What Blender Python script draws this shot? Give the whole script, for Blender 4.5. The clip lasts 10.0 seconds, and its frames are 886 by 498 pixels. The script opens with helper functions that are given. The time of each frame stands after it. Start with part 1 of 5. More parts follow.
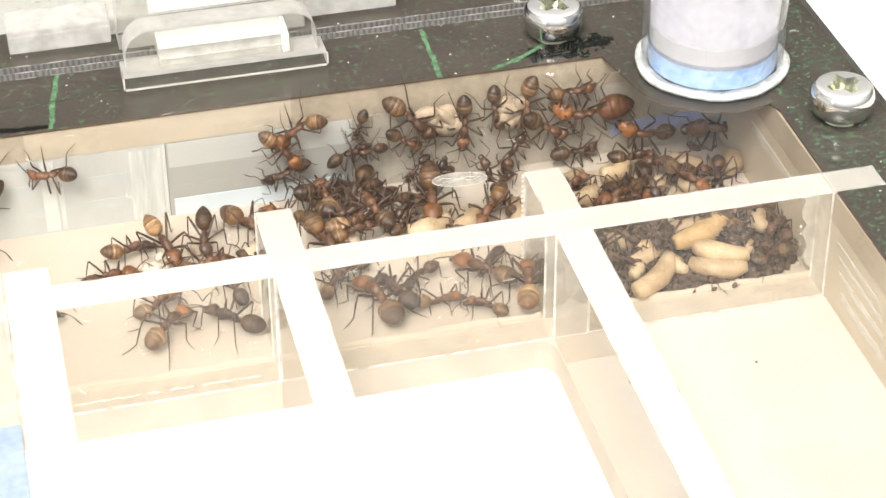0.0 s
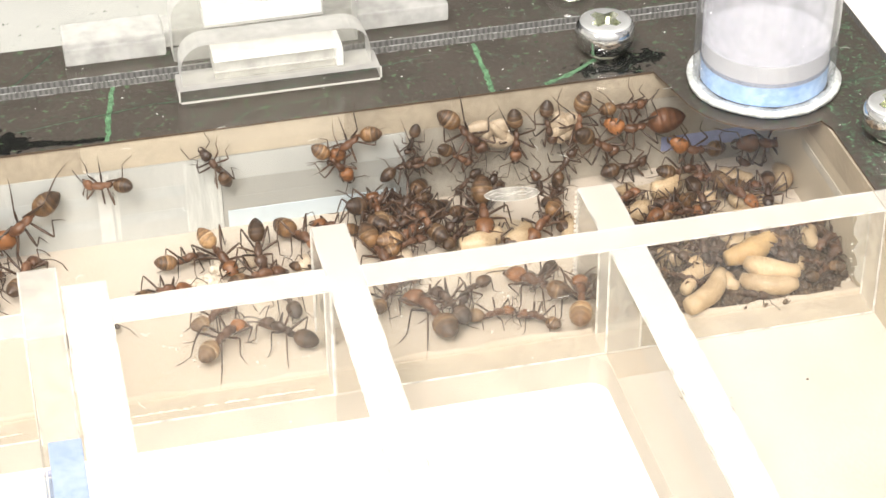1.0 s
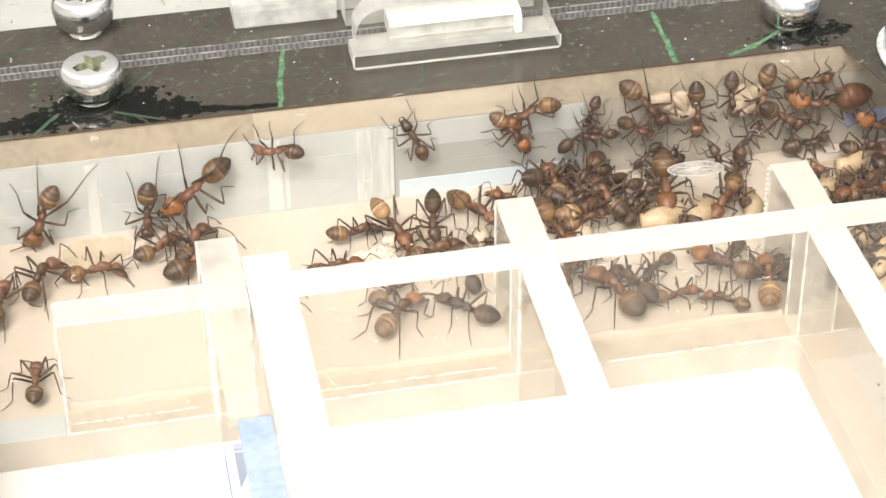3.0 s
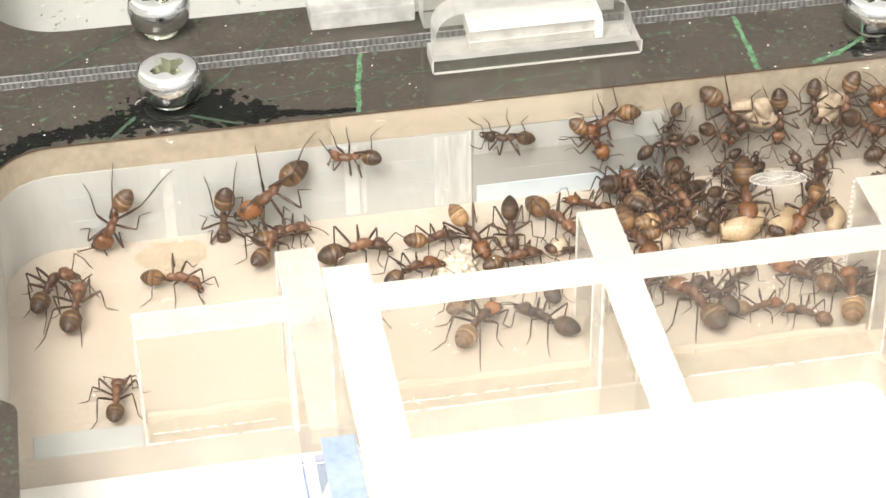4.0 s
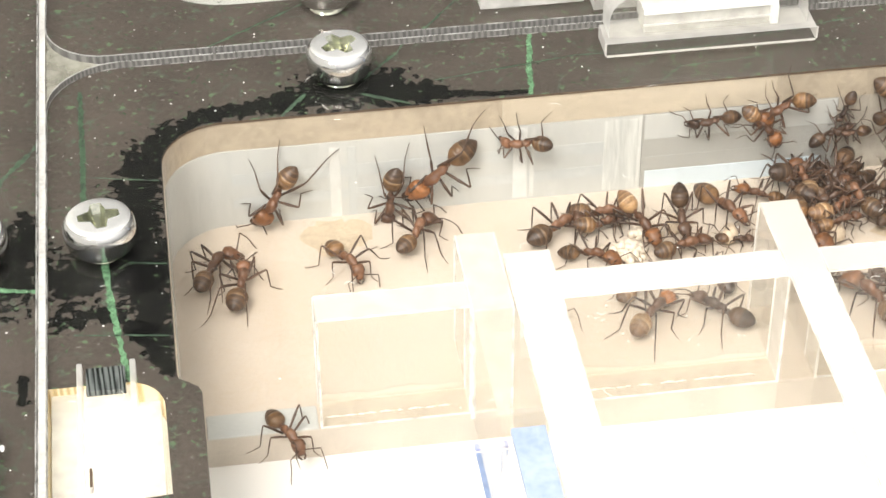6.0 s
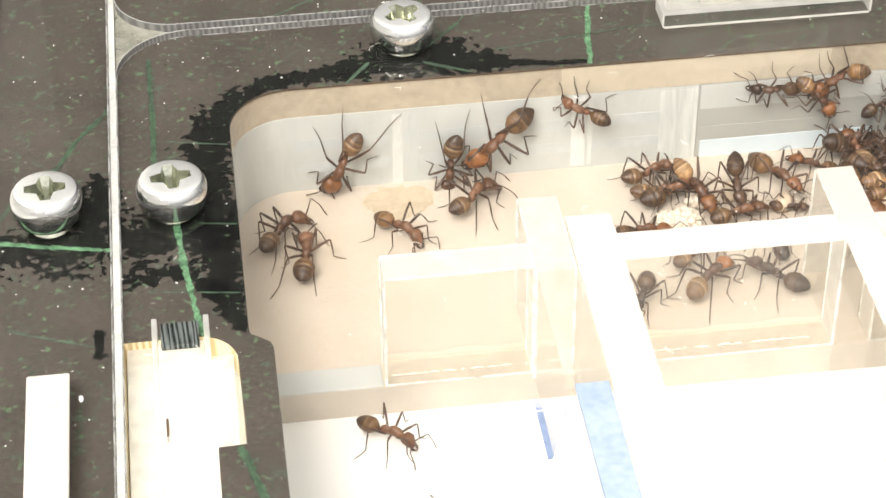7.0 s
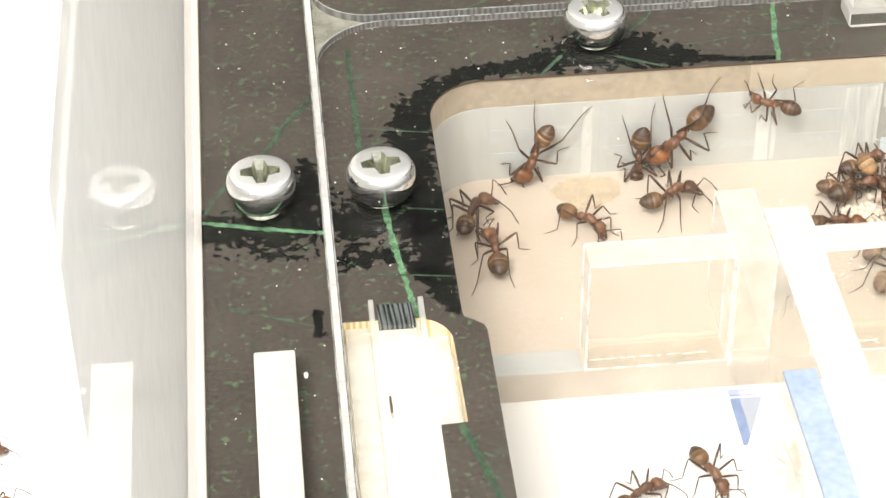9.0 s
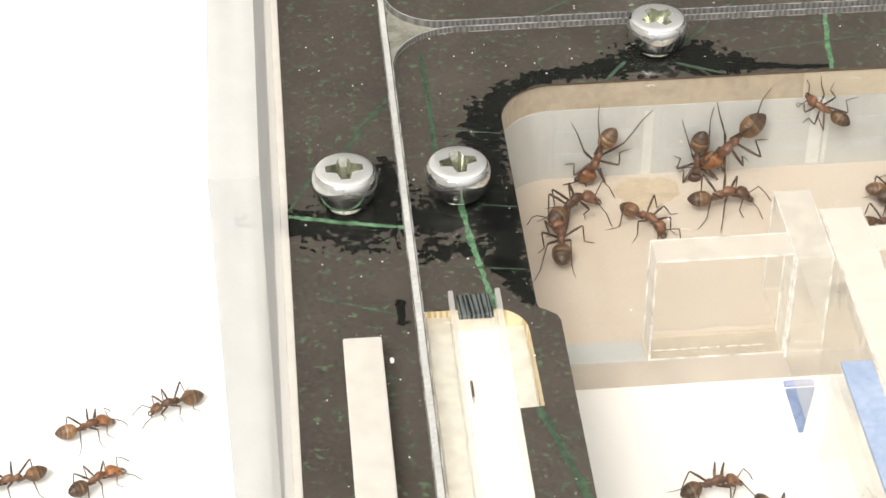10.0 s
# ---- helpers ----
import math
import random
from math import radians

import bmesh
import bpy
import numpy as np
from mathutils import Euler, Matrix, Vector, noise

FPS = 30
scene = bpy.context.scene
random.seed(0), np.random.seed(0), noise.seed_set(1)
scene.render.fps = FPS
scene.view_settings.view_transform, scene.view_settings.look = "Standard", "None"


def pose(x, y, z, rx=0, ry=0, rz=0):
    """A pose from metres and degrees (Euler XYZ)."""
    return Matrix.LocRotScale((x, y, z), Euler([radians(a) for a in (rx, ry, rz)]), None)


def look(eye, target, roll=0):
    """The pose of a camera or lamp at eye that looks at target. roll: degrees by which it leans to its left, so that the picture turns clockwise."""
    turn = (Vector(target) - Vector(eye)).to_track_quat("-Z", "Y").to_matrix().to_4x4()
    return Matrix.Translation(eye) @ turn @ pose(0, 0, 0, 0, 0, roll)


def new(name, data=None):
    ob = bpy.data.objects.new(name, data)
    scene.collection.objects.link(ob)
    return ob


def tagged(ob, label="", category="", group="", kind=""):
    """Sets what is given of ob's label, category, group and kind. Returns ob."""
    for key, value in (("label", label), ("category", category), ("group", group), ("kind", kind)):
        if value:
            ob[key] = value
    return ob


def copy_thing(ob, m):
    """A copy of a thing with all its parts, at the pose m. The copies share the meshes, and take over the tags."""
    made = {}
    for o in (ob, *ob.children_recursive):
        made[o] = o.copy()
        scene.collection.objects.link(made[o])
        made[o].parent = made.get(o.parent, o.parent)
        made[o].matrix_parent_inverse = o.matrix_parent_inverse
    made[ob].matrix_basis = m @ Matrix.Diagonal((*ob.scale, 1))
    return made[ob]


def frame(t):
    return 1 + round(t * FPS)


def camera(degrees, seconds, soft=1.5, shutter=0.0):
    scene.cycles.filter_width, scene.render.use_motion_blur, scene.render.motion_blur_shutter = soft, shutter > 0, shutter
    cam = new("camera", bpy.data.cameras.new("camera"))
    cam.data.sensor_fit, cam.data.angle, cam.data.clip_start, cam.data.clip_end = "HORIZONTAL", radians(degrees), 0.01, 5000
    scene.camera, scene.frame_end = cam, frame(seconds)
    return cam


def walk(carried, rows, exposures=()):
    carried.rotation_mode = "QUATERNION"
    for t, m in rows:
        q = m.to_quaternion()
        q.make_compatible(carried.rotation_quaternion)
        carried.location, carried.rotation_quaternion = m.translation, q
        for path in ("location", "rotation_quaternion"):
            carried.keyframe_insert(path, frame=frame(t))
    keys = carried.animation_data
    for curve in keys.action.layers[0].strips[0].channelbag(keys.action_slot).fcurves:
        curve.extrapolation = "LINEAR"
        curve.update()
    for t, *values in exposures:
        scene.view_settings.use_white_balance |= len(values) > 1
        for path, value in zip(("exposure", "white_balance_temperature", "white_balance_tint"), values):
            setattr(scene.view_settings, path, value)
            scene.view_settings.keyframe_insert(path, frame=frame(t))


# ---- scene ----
from mathutils import noise

MM = 0.001
cam = camera(23.0, 10.0, soft=1.6)
# seconds, eye, target (millimetres), roll
PATH = [
    (0, (-21.26, -132.55, 96.47), (-17.42, -116.67, 84.93), -0.6),
    (0.5, (-21.37, -131.71, 97.51), (-17.66, -115.84, 85.92), -0.7),
    (1, (-23.31, -132.11, 98.47), (-19.72, -116.20, 86.90), -0.7),
    (1.5, (-25.92, -130.85, 98.10), (-22.52, -114.93, 86.48), -0.9),
    (2, (-27.69, -128.87, 96.73), (-24.41, -112.95, 85.07), -0.8),
    (2.5, (-29.97, -127.18, 95.62), (-26.79, -111.28, 83.91), -0.7),
    (4, (-34.24, -120.56, 98.35), (-31.63, -104.90, 86.19), -0.9),
    (4.5, (-35.94, -119.56, 99.56), (-33.44, -103.95, 87.31), -0.8),
    (5, (-39.52, -117.74, 99.46), (-37.11, -102.21, 87.08), -0.6),
    (5.5, (-41.98, -115.65, 98.42), (-39.72, -100.13, 86.01), -0.5),
    (7, (-47.12, -120.35, 98.76), (-45.18, -104.82, 86.32), -0.6),
    (7.5, (-49.92, -122.71, 100.21), (-48.19, -107.14, 87.78), -0.7),
    (8, (-52.10, -124.20, 101.54), (-50.54, -108.59, 89.12), -0.8),
    (8.5, (-53.85, -124.67, 100.77), (-52.42, -109.04, 88.38), -1.0),
    (9, (-58.39, -123.05, 101.10), (-56.98, -107.47, 88.63), -0.7),
    (9.5, (-60.71, -123.86, 102.30), (-59.34, -108.28, 89.82), -0.6),
    (10, (-64.29, -130.23, 106.50), (-62.95, -114.64, 94.05), -0.2),
]


def mm(v):
    return Vector(v) * MM


def at(x, y, z, rx=0, ry=0, rz=0):
    """A pose from millimetres and degrees."""
    return pose(x * MM, y * MM, z * MM, rx, ry, rz)


walk(cam, [(t, look(mm(eye), mm(target), roll)) for t, eye, target, roll in PATH], [(0, 0.55), (8.6, 0.55), (9.5, 0.33), (10, 0.17)])

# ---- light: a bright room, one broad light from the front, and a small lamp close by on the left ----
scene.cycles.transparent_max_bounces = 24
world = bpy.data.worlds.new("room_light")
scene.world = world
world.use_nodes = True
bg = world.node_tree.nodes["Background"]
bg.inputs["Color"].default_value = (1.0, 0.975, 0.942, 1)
# The room is unbuilt; its glow is graded: strong in front and overhead, weak behind.
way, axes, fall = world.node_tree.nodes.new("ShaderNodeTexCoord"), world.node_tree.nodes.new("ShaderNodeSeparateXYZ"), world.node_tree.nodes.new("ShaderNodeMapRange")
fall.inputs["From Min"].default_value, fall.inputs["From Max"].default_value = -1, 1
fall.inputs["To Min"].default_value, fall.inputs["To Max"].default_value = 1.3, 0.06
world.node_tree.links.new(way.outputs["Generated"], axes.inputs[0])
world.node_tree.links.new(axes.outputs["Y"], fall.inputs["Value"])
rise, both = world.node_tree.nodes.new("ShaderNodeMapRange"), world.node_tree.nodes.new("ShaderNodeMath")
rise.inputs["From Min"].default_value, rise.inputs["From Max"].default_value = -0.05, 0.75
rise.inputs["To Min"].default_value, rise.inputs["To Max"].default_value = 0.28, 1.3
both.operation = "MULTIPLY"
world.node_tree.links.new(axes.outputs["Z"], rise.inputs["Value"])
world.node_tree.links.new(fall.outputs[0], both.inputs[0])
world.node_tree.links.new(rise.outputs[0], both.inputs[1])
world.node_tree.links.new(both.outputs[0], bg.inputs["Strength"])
key = new("sun", bpy.data.lights.new("sun", "SUN"))
key.data.energy, key.data.angle, key.data.color = 2.7, radians(24), (1.0, 0.95, 0.90)
key.matrix_world = look((-0.25, -0.5, 0.75), (0, 0, 0))
led = new("lamp_led", bpy.data.lights.new("lamp_led", "AREA"))
led.data.shape, led.data.size, led.data.energy, led.data.color = "DISK", 0.016, 0.075, (0.86, 0.94, 1.0)
led.matrix_world = look((-0.15, -0.115, 0.125), (-0.02, 0.01, 0))


# ---- materials ----
def material(name, color, rough=0.5, metal=0.0, spread=0.12, size=1.2, fine=0.12, bump=0.0, second=None, random_hue=0.0, spec=0.5, streak=1.0):
    """Base colour with large patches and fine grain. size and fine: the patches and grains in millimetres."""
    m = bpy.data.materials.new(name)
    m.use_nodes = True
    n, l = m.node_tree.nodes, m.node_tree.links
    b = n["Principled BSDF"]
    b.inputs["Roughness"].default_value, b.inputs["Metallic"].default_value = rough, metal
    b.inputs["Specular IOR Level"].default_value = spec
    coord = n.new("ShaderNodeNewGeometry")
    big, small, mp = n.new("ShaderNodeTexNoise"), n.new("ShaderNodeTexNoise"), n.new("ShaderNodeMapping")
    mp.inputs["Scale"].default_value = (1, 1, streak)
    l.new(coord.outputs["Position"], mp.inputs["Vector"])
    for node, s in ((big, size), (small, fine)):
        node.inputs["Scale"].default_value = 1.0 / (s * MM)
        node.inputs["Detail"].default_value = 3
        l.new(mp.outputs[0], node.inputs["Vector"])
    add = n.new("ShaderNodeMath")
    add.operation = "ADD"
    l.new(big.outputs["Fac"], add.inputs[0])
    l.new(small.outputs["Fac"], add.inputs[1])
    half = n.new("ShaderNodeMath")
    half.operation = "MULTIPLY"
    half.inputs[1].default_value = 0.5
    l.new(add.outputs[0], half.inputs[0])
    ramp = n.new("ShaderNodeValToRGB")
    lo = [c * (1 - spread) for c in color]
    hi = second or [min(1, c * (1 + spread)) for c in color]
    ramp.color_ramp.elements[0].position, ramp.color_ramp.elements[1].position = 0.36, 0.64
    ramp.color_ramp.elements[0].color, ramp.color_ramp.elements[1].color = (*lo, 1), (*hi, 1)
    l.new(half.outputs[0], ramp.inputs["Fac"])
    out = ramp.outputs["Color"]
    if random_hue:
        info, hsv = n.new("ShaderNodeObjectInfo"), n.new("ShaderNodeHueSaturation")
        mr = n.new("ShaderNodeMapRange")
        mr.inputs["To Min"].default_value, mr.inputs["To Max"].default_value = 1 - random_hue, 1 + random_hue
        l.new(info.outputs["Random"], mr.inputs["Value"])
        l.new(mr.outputs[0], hsv.inputs["Value"])
        l.new(out, hsv.inputs["Color"])
        out = hsv.outputs["Color"]
    l.new(out, b.inputs["Base Color"])
    if bump:
        bp = n.new("ShaderNodeBump")
        bp.inputs["Strength"].default_value, bp.inputs["Distance"].default_value = bump, fine * MM * 0.5
        l.new(small.outputs["Fac"], bp.inputs["Height"])
        l.new(bp.outputs["Normal"], b.inputs["Normal"])
    return m


def clear(name, tint, ior=1.49, rough=0.03, haze=0.0, haze_color=(0.9, 0.88, 0.84), vary=0.25):
    """Clear acrylic: light passes, and the gloss follows Fresnel. haze: the share of scuffed, milky surface."""
    m = bpy.data.materials.new(name)
    m.use_nodes = True
    n, l = m.node_tree.nodes, m.node_tree.links
    n.remove(n["Principled BSDF"])
    tr, gl, lw, mix = n.new("ShaderNodeBsdfTransparent"), n.new("ShaderNodeBsdfGlossy"), n.new("ShaderNodeLayerWeight"), n.new("ShaderNodeMixShader")
    power, fr = n.new("ShaderNodeMath"), n.new("ShaderNodeMapRange")
    power.operation, power.inputs[1].default_value = "POWER", 5
    fr.inputs["To Min"].default_value = ((ior - 1) / (ior + 1)) ** 2
    lw.inputs["Blend"].default_value = 0.5
    l.new(lw.outputs["Facing"], power.inputs[0])
    l.new(power.outputs[0], fr.inputs["Value"])
    tr.inputs["Color"].default_value = (*tint, 1)
    gl.inputs["Roughness"].default_value = rough
    l.new(fr.outputs[0], mix.inputs["Fac"])
    l.new(tr.outputs[0], mix.inputs[1])
    l.new(gl.outputs[0], mix.inputs[2])
    out = mix
    if haze:
        df, tl, both, mix2 = n.new("ShaderNodeBsdfDiffuse"), n.new("ShaderNodeBsdfTranslucent"), n.new("ShaderNodeMixShader"), n.new("ShaderNodeMixShader")
        df.inputs["Color"].default_value = tl.inputs["Color"].default_value = (*haze_color, 1)
        both.inputs["Fac"].default_value = 0.5
        l.new(df.outputs[0], both.inputs[1])
        l.new(tl.outputs[0], both.inputs[2])
        tex, geo, mr = n.new("ShaderNodeTexNoise"), n.new("ShaderNodeNewGeometry"), n.new("ShaderNodeMapRange")
        tex.inputs["Scale"].default_value, tex.inputs["Detail"].default_value = 1 / (1.7 * MM), 4
        mr.inputs["From Min"].default_value, mr.inputs["From Max"].default_value = 0.3, 0.7
        mr.inputs["To Min"].default_value, mr.inputs["To Max"].default_value = haze * (1 - vary), min(1, haze * (1 + vary))
        l.new(geo.outputs["Position"], tex.inputs["Vector"])
        l.new(tex.outputs["Fac"], mr.inputs["Value"])
        l.new(mr.outputs[0], mix2.inputs["Fac"])
        l.new(out.outputs[0], mix2.inputs[1])
        l.new(both.outputs[0], mix2.inputs[2])
        out = mix2
    l.new(out.outputs[0], n["Material Output"].inputs["Surface"])
    return m


def cut_edge(name, dark, light, pitch, rough=0.25, stretch=(1, 1, 0.03), warp=4.0):
    """A laser-cut acrylic edge: fine upright striations across its length."""
    m = bpy.data.materials.new(name)
    m.use_nodes = True
    n, l = m.node_tree.nodes, m.node_tree.links
    b = n["Principled BSDF"]
    b.inputs["Roughness"].default_value = rough
    geo, mp, tex, ramp = n.new("ShaderNodeNewGeometry"), n.new("ShaderNodeMapping"), n.new("ShaderNodeTexWave"), n.new("ShaderNodeValToRGB")
    mp.inputs["Scale"].default_value = stretch
    tex.bands_direction = "DIAGONAL"
    tex.inputs["Scale"].default_value, tex.inputs["Distortion"].default_value = 0.628 / (pitch * MM), warp
    tex.inputs["Detail"].default_value, tex.inputs["Detail Scale"].default_value = 3, 0.8
    ramp.color_ramp.elements[0].position, ramp.color_ramp.elements[1].position = 0.1, 0.9
    ramp.color_ramp.elements[0].color, ramp.color_ramp.elements[1].color = (*dark, 1), (*light, 1)
    l.new(geo.outputs["Position"], mp.inputs["Vector"])
    l.new(mp.outputs[0], tex.inputs["Vector"])
    l.new(tex.outputs["Fac"], ramp.inputs["Fac"])
    l.new(ramp.outputs[0], b.inputs["Base Color"])
    return m


def print_material():
    """Black marble print: grey-brown black, cloudy, with scattered green and grey flecks."""
    m = material("black_marble_print", (0.073, 0.0615, 0.0515), 0.6, spread=0.22, size=6, fine=0.4, spec=0.15)
    n, l = m.node_tree.nodes, m.node_tree.links
    b = n["Principled BSDF"]
    base = b.inputs["Base Color"].links[0].from_socket
    geo = n.new("ShaderNodeNewGeometry")
    for scale, lo, hi, color in ((0.8, 0.61, 0.70, (0.10, 0.155, 0.085, 1)), (0.45, 0.68, 0.75, (0.20, 0.20, 0.17, 1)), (0.25, 0.66, 0.74, (0.004, 0.004, 0.004, 1))):
        tex, mr, mix = n.new("ShaderNodeTexNoise"), n.new("ShaderNodeMapRange"), n.new("ShaderNodeMix")
        tex.inputs["Scale"].default_value, tex.inputs["Detail"].default_value = 1 / (scale * MM), 2
        mr.inputs["From Min"].default_value, mr.inputs["From Max"].default_value = lo, hi
        mix.data_type = "RGBA"
        mix.inputs["B"].default_value = color
        l.new(geo.outputs["Position"], tex.inputs["Vector"])
        l.new(tex.outputs["Fac"], mr.inputs["Value"])
        l.new(mr.outputs[0], mix.inputs["Factor"])
        l.new(base, mix.inputs["A"])
        base = mix.outputs["Result"]
    web, brk, thin, patch, amount, mix = (n.new("ShaderNodeTexVoronoi"), n.new("ShaderNodeTexNoise"), n.new("ShaderNodeMapRange"), n.new("ShaderNodeMapRange"), n.new("ShaderNodeMath"), n.new("ShaderNodeMix"))
    web.feature = "DISTANCE_TO_EDGE"
    web.inputs["Scale"].default_value, brk.inputs["Scale"].default_value, brk.inputs["Detail"].default_value = 1 / (3.6 * MM), 1 / (0.8 * MM), 3
    thin.inputs["From Min"].default_value, thin.inputs["From Max"].default_value = 0.055, 0.0
    patch.inputs["From Min"].default_value, patch.inputs["From Max"].default_value = 0.45, 0.65
    amount.operation, mix.data_type = "MULTIPLY", "RGBA"
    mix.inputs["B"].default_value = (0.075, 0.095, 0.07, 1)
    l.new(geo.outputs["Position"], web.inputs["Vector"])
    l.new(geo.outputs["Position"], brk.inputs["Vector"])
    l.new(web.outputs["Distance"], thin.inputs["Value"])
    l.new(brk.outputs["Fac"], patch.inputs["Value"])
    l.new(thin.outputs[0], amount.inputs[0])
    l.new(patch.outputs[0], amount.inputs[1])
    l.new(amount.outputs[0], mix.inputs["Factor"])
    l.new(base, mix.inputs["A"])
    l.new(mix.outputs["Result"], b.inputs["Base Color"])
    return m


def gaster_material(name, front, rear, ring):
    """Abdomen: amber plates that darken towards each joint, and thin pale rings at the joints."""
    m = material(name, (0.8, 0.8, 0.8), 0.42, spread=0.55, size=0.7, fine=0.08, bump=0.45)
    n, l = m.node_tree.nodes, m.node_tree.links
    b = n["Principled BSDF"]
    base = b.inputs["Base Color"].links[0].from_socket
    tc, sep, ramp, mix = n.new("ShaderNodeTexCoord"), n.new("ShaderNodeSeparateXYZ"), n.new("ShaderNodeValToRGB"), n.new("ShaderNodeMix")
    mid = [0.5 * f + 0.5 * r for f, r in zip(front, rear)]
    pale = [0.3 * f + 0.7 * r for f, r in zip(ring, mid)]
    faint = [0.15 * f + 0.85 * r for f, r in zip(ring, mid)]
    els = ramp.color_ramp.elements
    els[0].position, els[1].position = 0.0, 1.0
    els[0].color, els[1].color = (*rear, 1), (*[0.7 * f for f in front], 1)
    for p, c in ((0.12, rear), (0.143, faint), (0.16, rear), (0.265, rear), (0.282, faint), (0.3, mid), (0.42, rear), (0.458, pale), (0.47, ring), (0.488, ring), (0.51, front), (0.655, mid), (0.67, faint), (0.69, front), (0.88, front)):
        els.new(p).color = (*c, 1)
    mix.data_type, mix.blend_type = "RGBA", "MULTIPLY"
    mix.inputs["Factor"].default_value = 1.0
    info, hsv, mr = n.new("ShaderNodeObjectInfo"), n.new("ShaderNodeHueSaturation"), n.new("ShaderNodeMapRange")
    mr.inputs["To Min"].default_value, mr.inputs["To Max"].default_value = 0.75, 1.6
    l.new(info.outputs["Random"], mr.inputs["Value"])
    l.new(tc.outputs["Generated"], sep.inputs[0])
    l.new(sep.outputs["X"], ramp.inputs["Fac"])
    l.new(ramp.outputs["Color"], mix.inputs["A"])
    l.new(base, mix.inputs["B"])
    l.new(mix.outputs["Result"], hsv.inputs["Color"])
    l.new(mr.outputs[0], hsv.inputs["Value"])
    l.new(hsv.outputs["Color"], b.inputs["Base Color"])
    return m


M_PRINT = print_material()
M_WET = material("wet_black_print", (0.004, 0.004, 0.004), 0.6, spread=0.4, size=2, fine=0.45, second=(0.010, 0.011, 0.008), spec=0.04)
M_VEIN = material("green_vein", (0.03, 0.12, 0.045), 0.5, spread=0.5, size=0.7, fine=0.16, second=(0.19, 0.40, 0.21))
M_VEIN_DIM = material("dim_green_vein", (0.02, 0.04, 0.024), 0.5, spread=0.5, size=0.8, fine=0.16, second=(0.07, 0.14, 0.075))
M_FLECK = material("faint_green_fleck", (0.03, 0.05, 0.028), 0.6, spread=0.5, size=4, fine=0.3, second=(0.10, 0.16, 0.085), spec=0.1)
M_BEIGE = material("beige_acrylic", (0.42, 0.36, 0.275), 0.35, spread=0.14, size=4, fine=0.5)
M_BEIGE_PALE = material("pale_beige_acrylic", (0.53, 0.465, 0.36), 0.35, spread=0.08, size=4, fine=0.5)
M_WALL_PALE = material("pale_grey_acrylic_wall", (0.515, 0.525, 0.50), 0.22, spread=0.06, size=2.2, fine=0.25, streak=0.1)
M_WALL_GREY = material("grey_acrylic_wall", (0.40, 0.40, 0.37), 0.15, spread=0.05, size=3, fine=0.4, streak=0.3)
M_WALL_BROWN = material("brownish_acrylic_wall", (0.42, 0.385, 0.325), 0.2, spread=0.12, size=3, fine=0.6)
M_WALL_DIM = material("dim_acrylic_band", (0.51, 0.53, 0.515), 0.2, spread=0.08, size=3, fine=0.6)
M_WALL_BLUE = material("bluish_acrylic", (0.60, 0.68, 0.72), 0.12, spread=0.06, size=3, fine=0.6)
M_WALL_VIOLET = material("violet_tinted_acrylic", (0.36, 0.40, 0.62), 0.12, spread=0.15, size=2, fine=0.5)
M_SOFT = material("painted_soft_glare", (0.64, 0.65, 0.625), 0.2, spread=0.08, size=1, fine=0.3)
M_GLARE = material("painted_side_glare", (0.60, 0.56, 0.485), 0.2, spread=0.12, size=1, fine=0.3)
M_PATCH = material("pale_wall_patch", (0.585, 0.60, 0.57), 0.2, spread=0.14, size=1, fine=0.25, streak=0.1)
M_STRIPE = material("painted_wall_glare", (0.61, 0.62, 0.59), 0.2, spread=0.08, size=1, fine=0.3)
M_GYPSUM = material("cream_gypsum", (0.562, 0.478, 0.378), 0.85, spread=0.06, size=11, fine=0.4, second=(0.588, 0.524, 0.447), bump=0.25)
M_GYPSUM_EDGE = material("gypsum_edge", (0.53, 0.475, 0.405), 0.8, spread=0.1, size=3, fine=0.3, bump=0.3)
M_GYPSUM_FOOT = material("tan_gypsum_foot", (0.455, 0.40, 0.325), 0.75, spread=0.1, size=2.5, fine=0.4, second=(0.53, 0.47, 0.385))
M_GYPSUM_PALE = material("lit_pale_gypsum", (0.60, 0.545, 0.475), 0.85, spread=0.05, size=9, fine=0.4, second=(0.63, 0.585, 0.525), bump=0.2)
M_STAIN = material("damp_gypsum", (0.50, 0.41, 0.295), 0.8, spread=0.12, size=1.2, fine=0.3)
M_WHITE = material("white_plastic", (0.86, 0.85, 0.82), 0.45, spread=0.03, size=9, fine=0.8)
M_FROST = clear("frosted_acrylic_edge", (0.95, 0.94, 0.91), ior=1.2, rough=0.4, haze=0.95, haze_color=(0.88, 0.845, 0.79), vary=0.05)
M_CLEAR = clear("clear_acrylic", (0.985, 0.98, 0.965), ior=1.32, haze=0.028, haze_color=(0.95, 0.93, 0.89))
M_MISTY = clear("misty_acrylic", (0.985, 0.98, 0.965), ior=1.32, haze=0.16, haze_color=(0.97, 0.96, 0.93))
M_BLOCK = clear("frosted_white_block", (0.95, 0.95, 0.94), ior=1.2, rough=0.4, haze=0.9, haze_color=(0.97, 0.97, 0.96), vary=0.08)
M_CLIP = clear("scuffed_clear_acrylic", (0.975, 0.975, 0.96), haze=0.035)
M_SEAM = material("pale_seam", (0.66, 0.65, 0.61), 0.3, spread=0.2, size=3, fine=0.3)
M_END = clear("scuffed_acrylic_end", (0.97, 0.965, 0.945), haze=0.42, haze_color=(0.96, 0.95, 0.92), vary=0.15)
M_ARRIS = clear("painted_arris", (0.98, 0.98, 0.96), haze=0.72, haze_color=(0.97, 0.96, 0.94), vary=0.6)
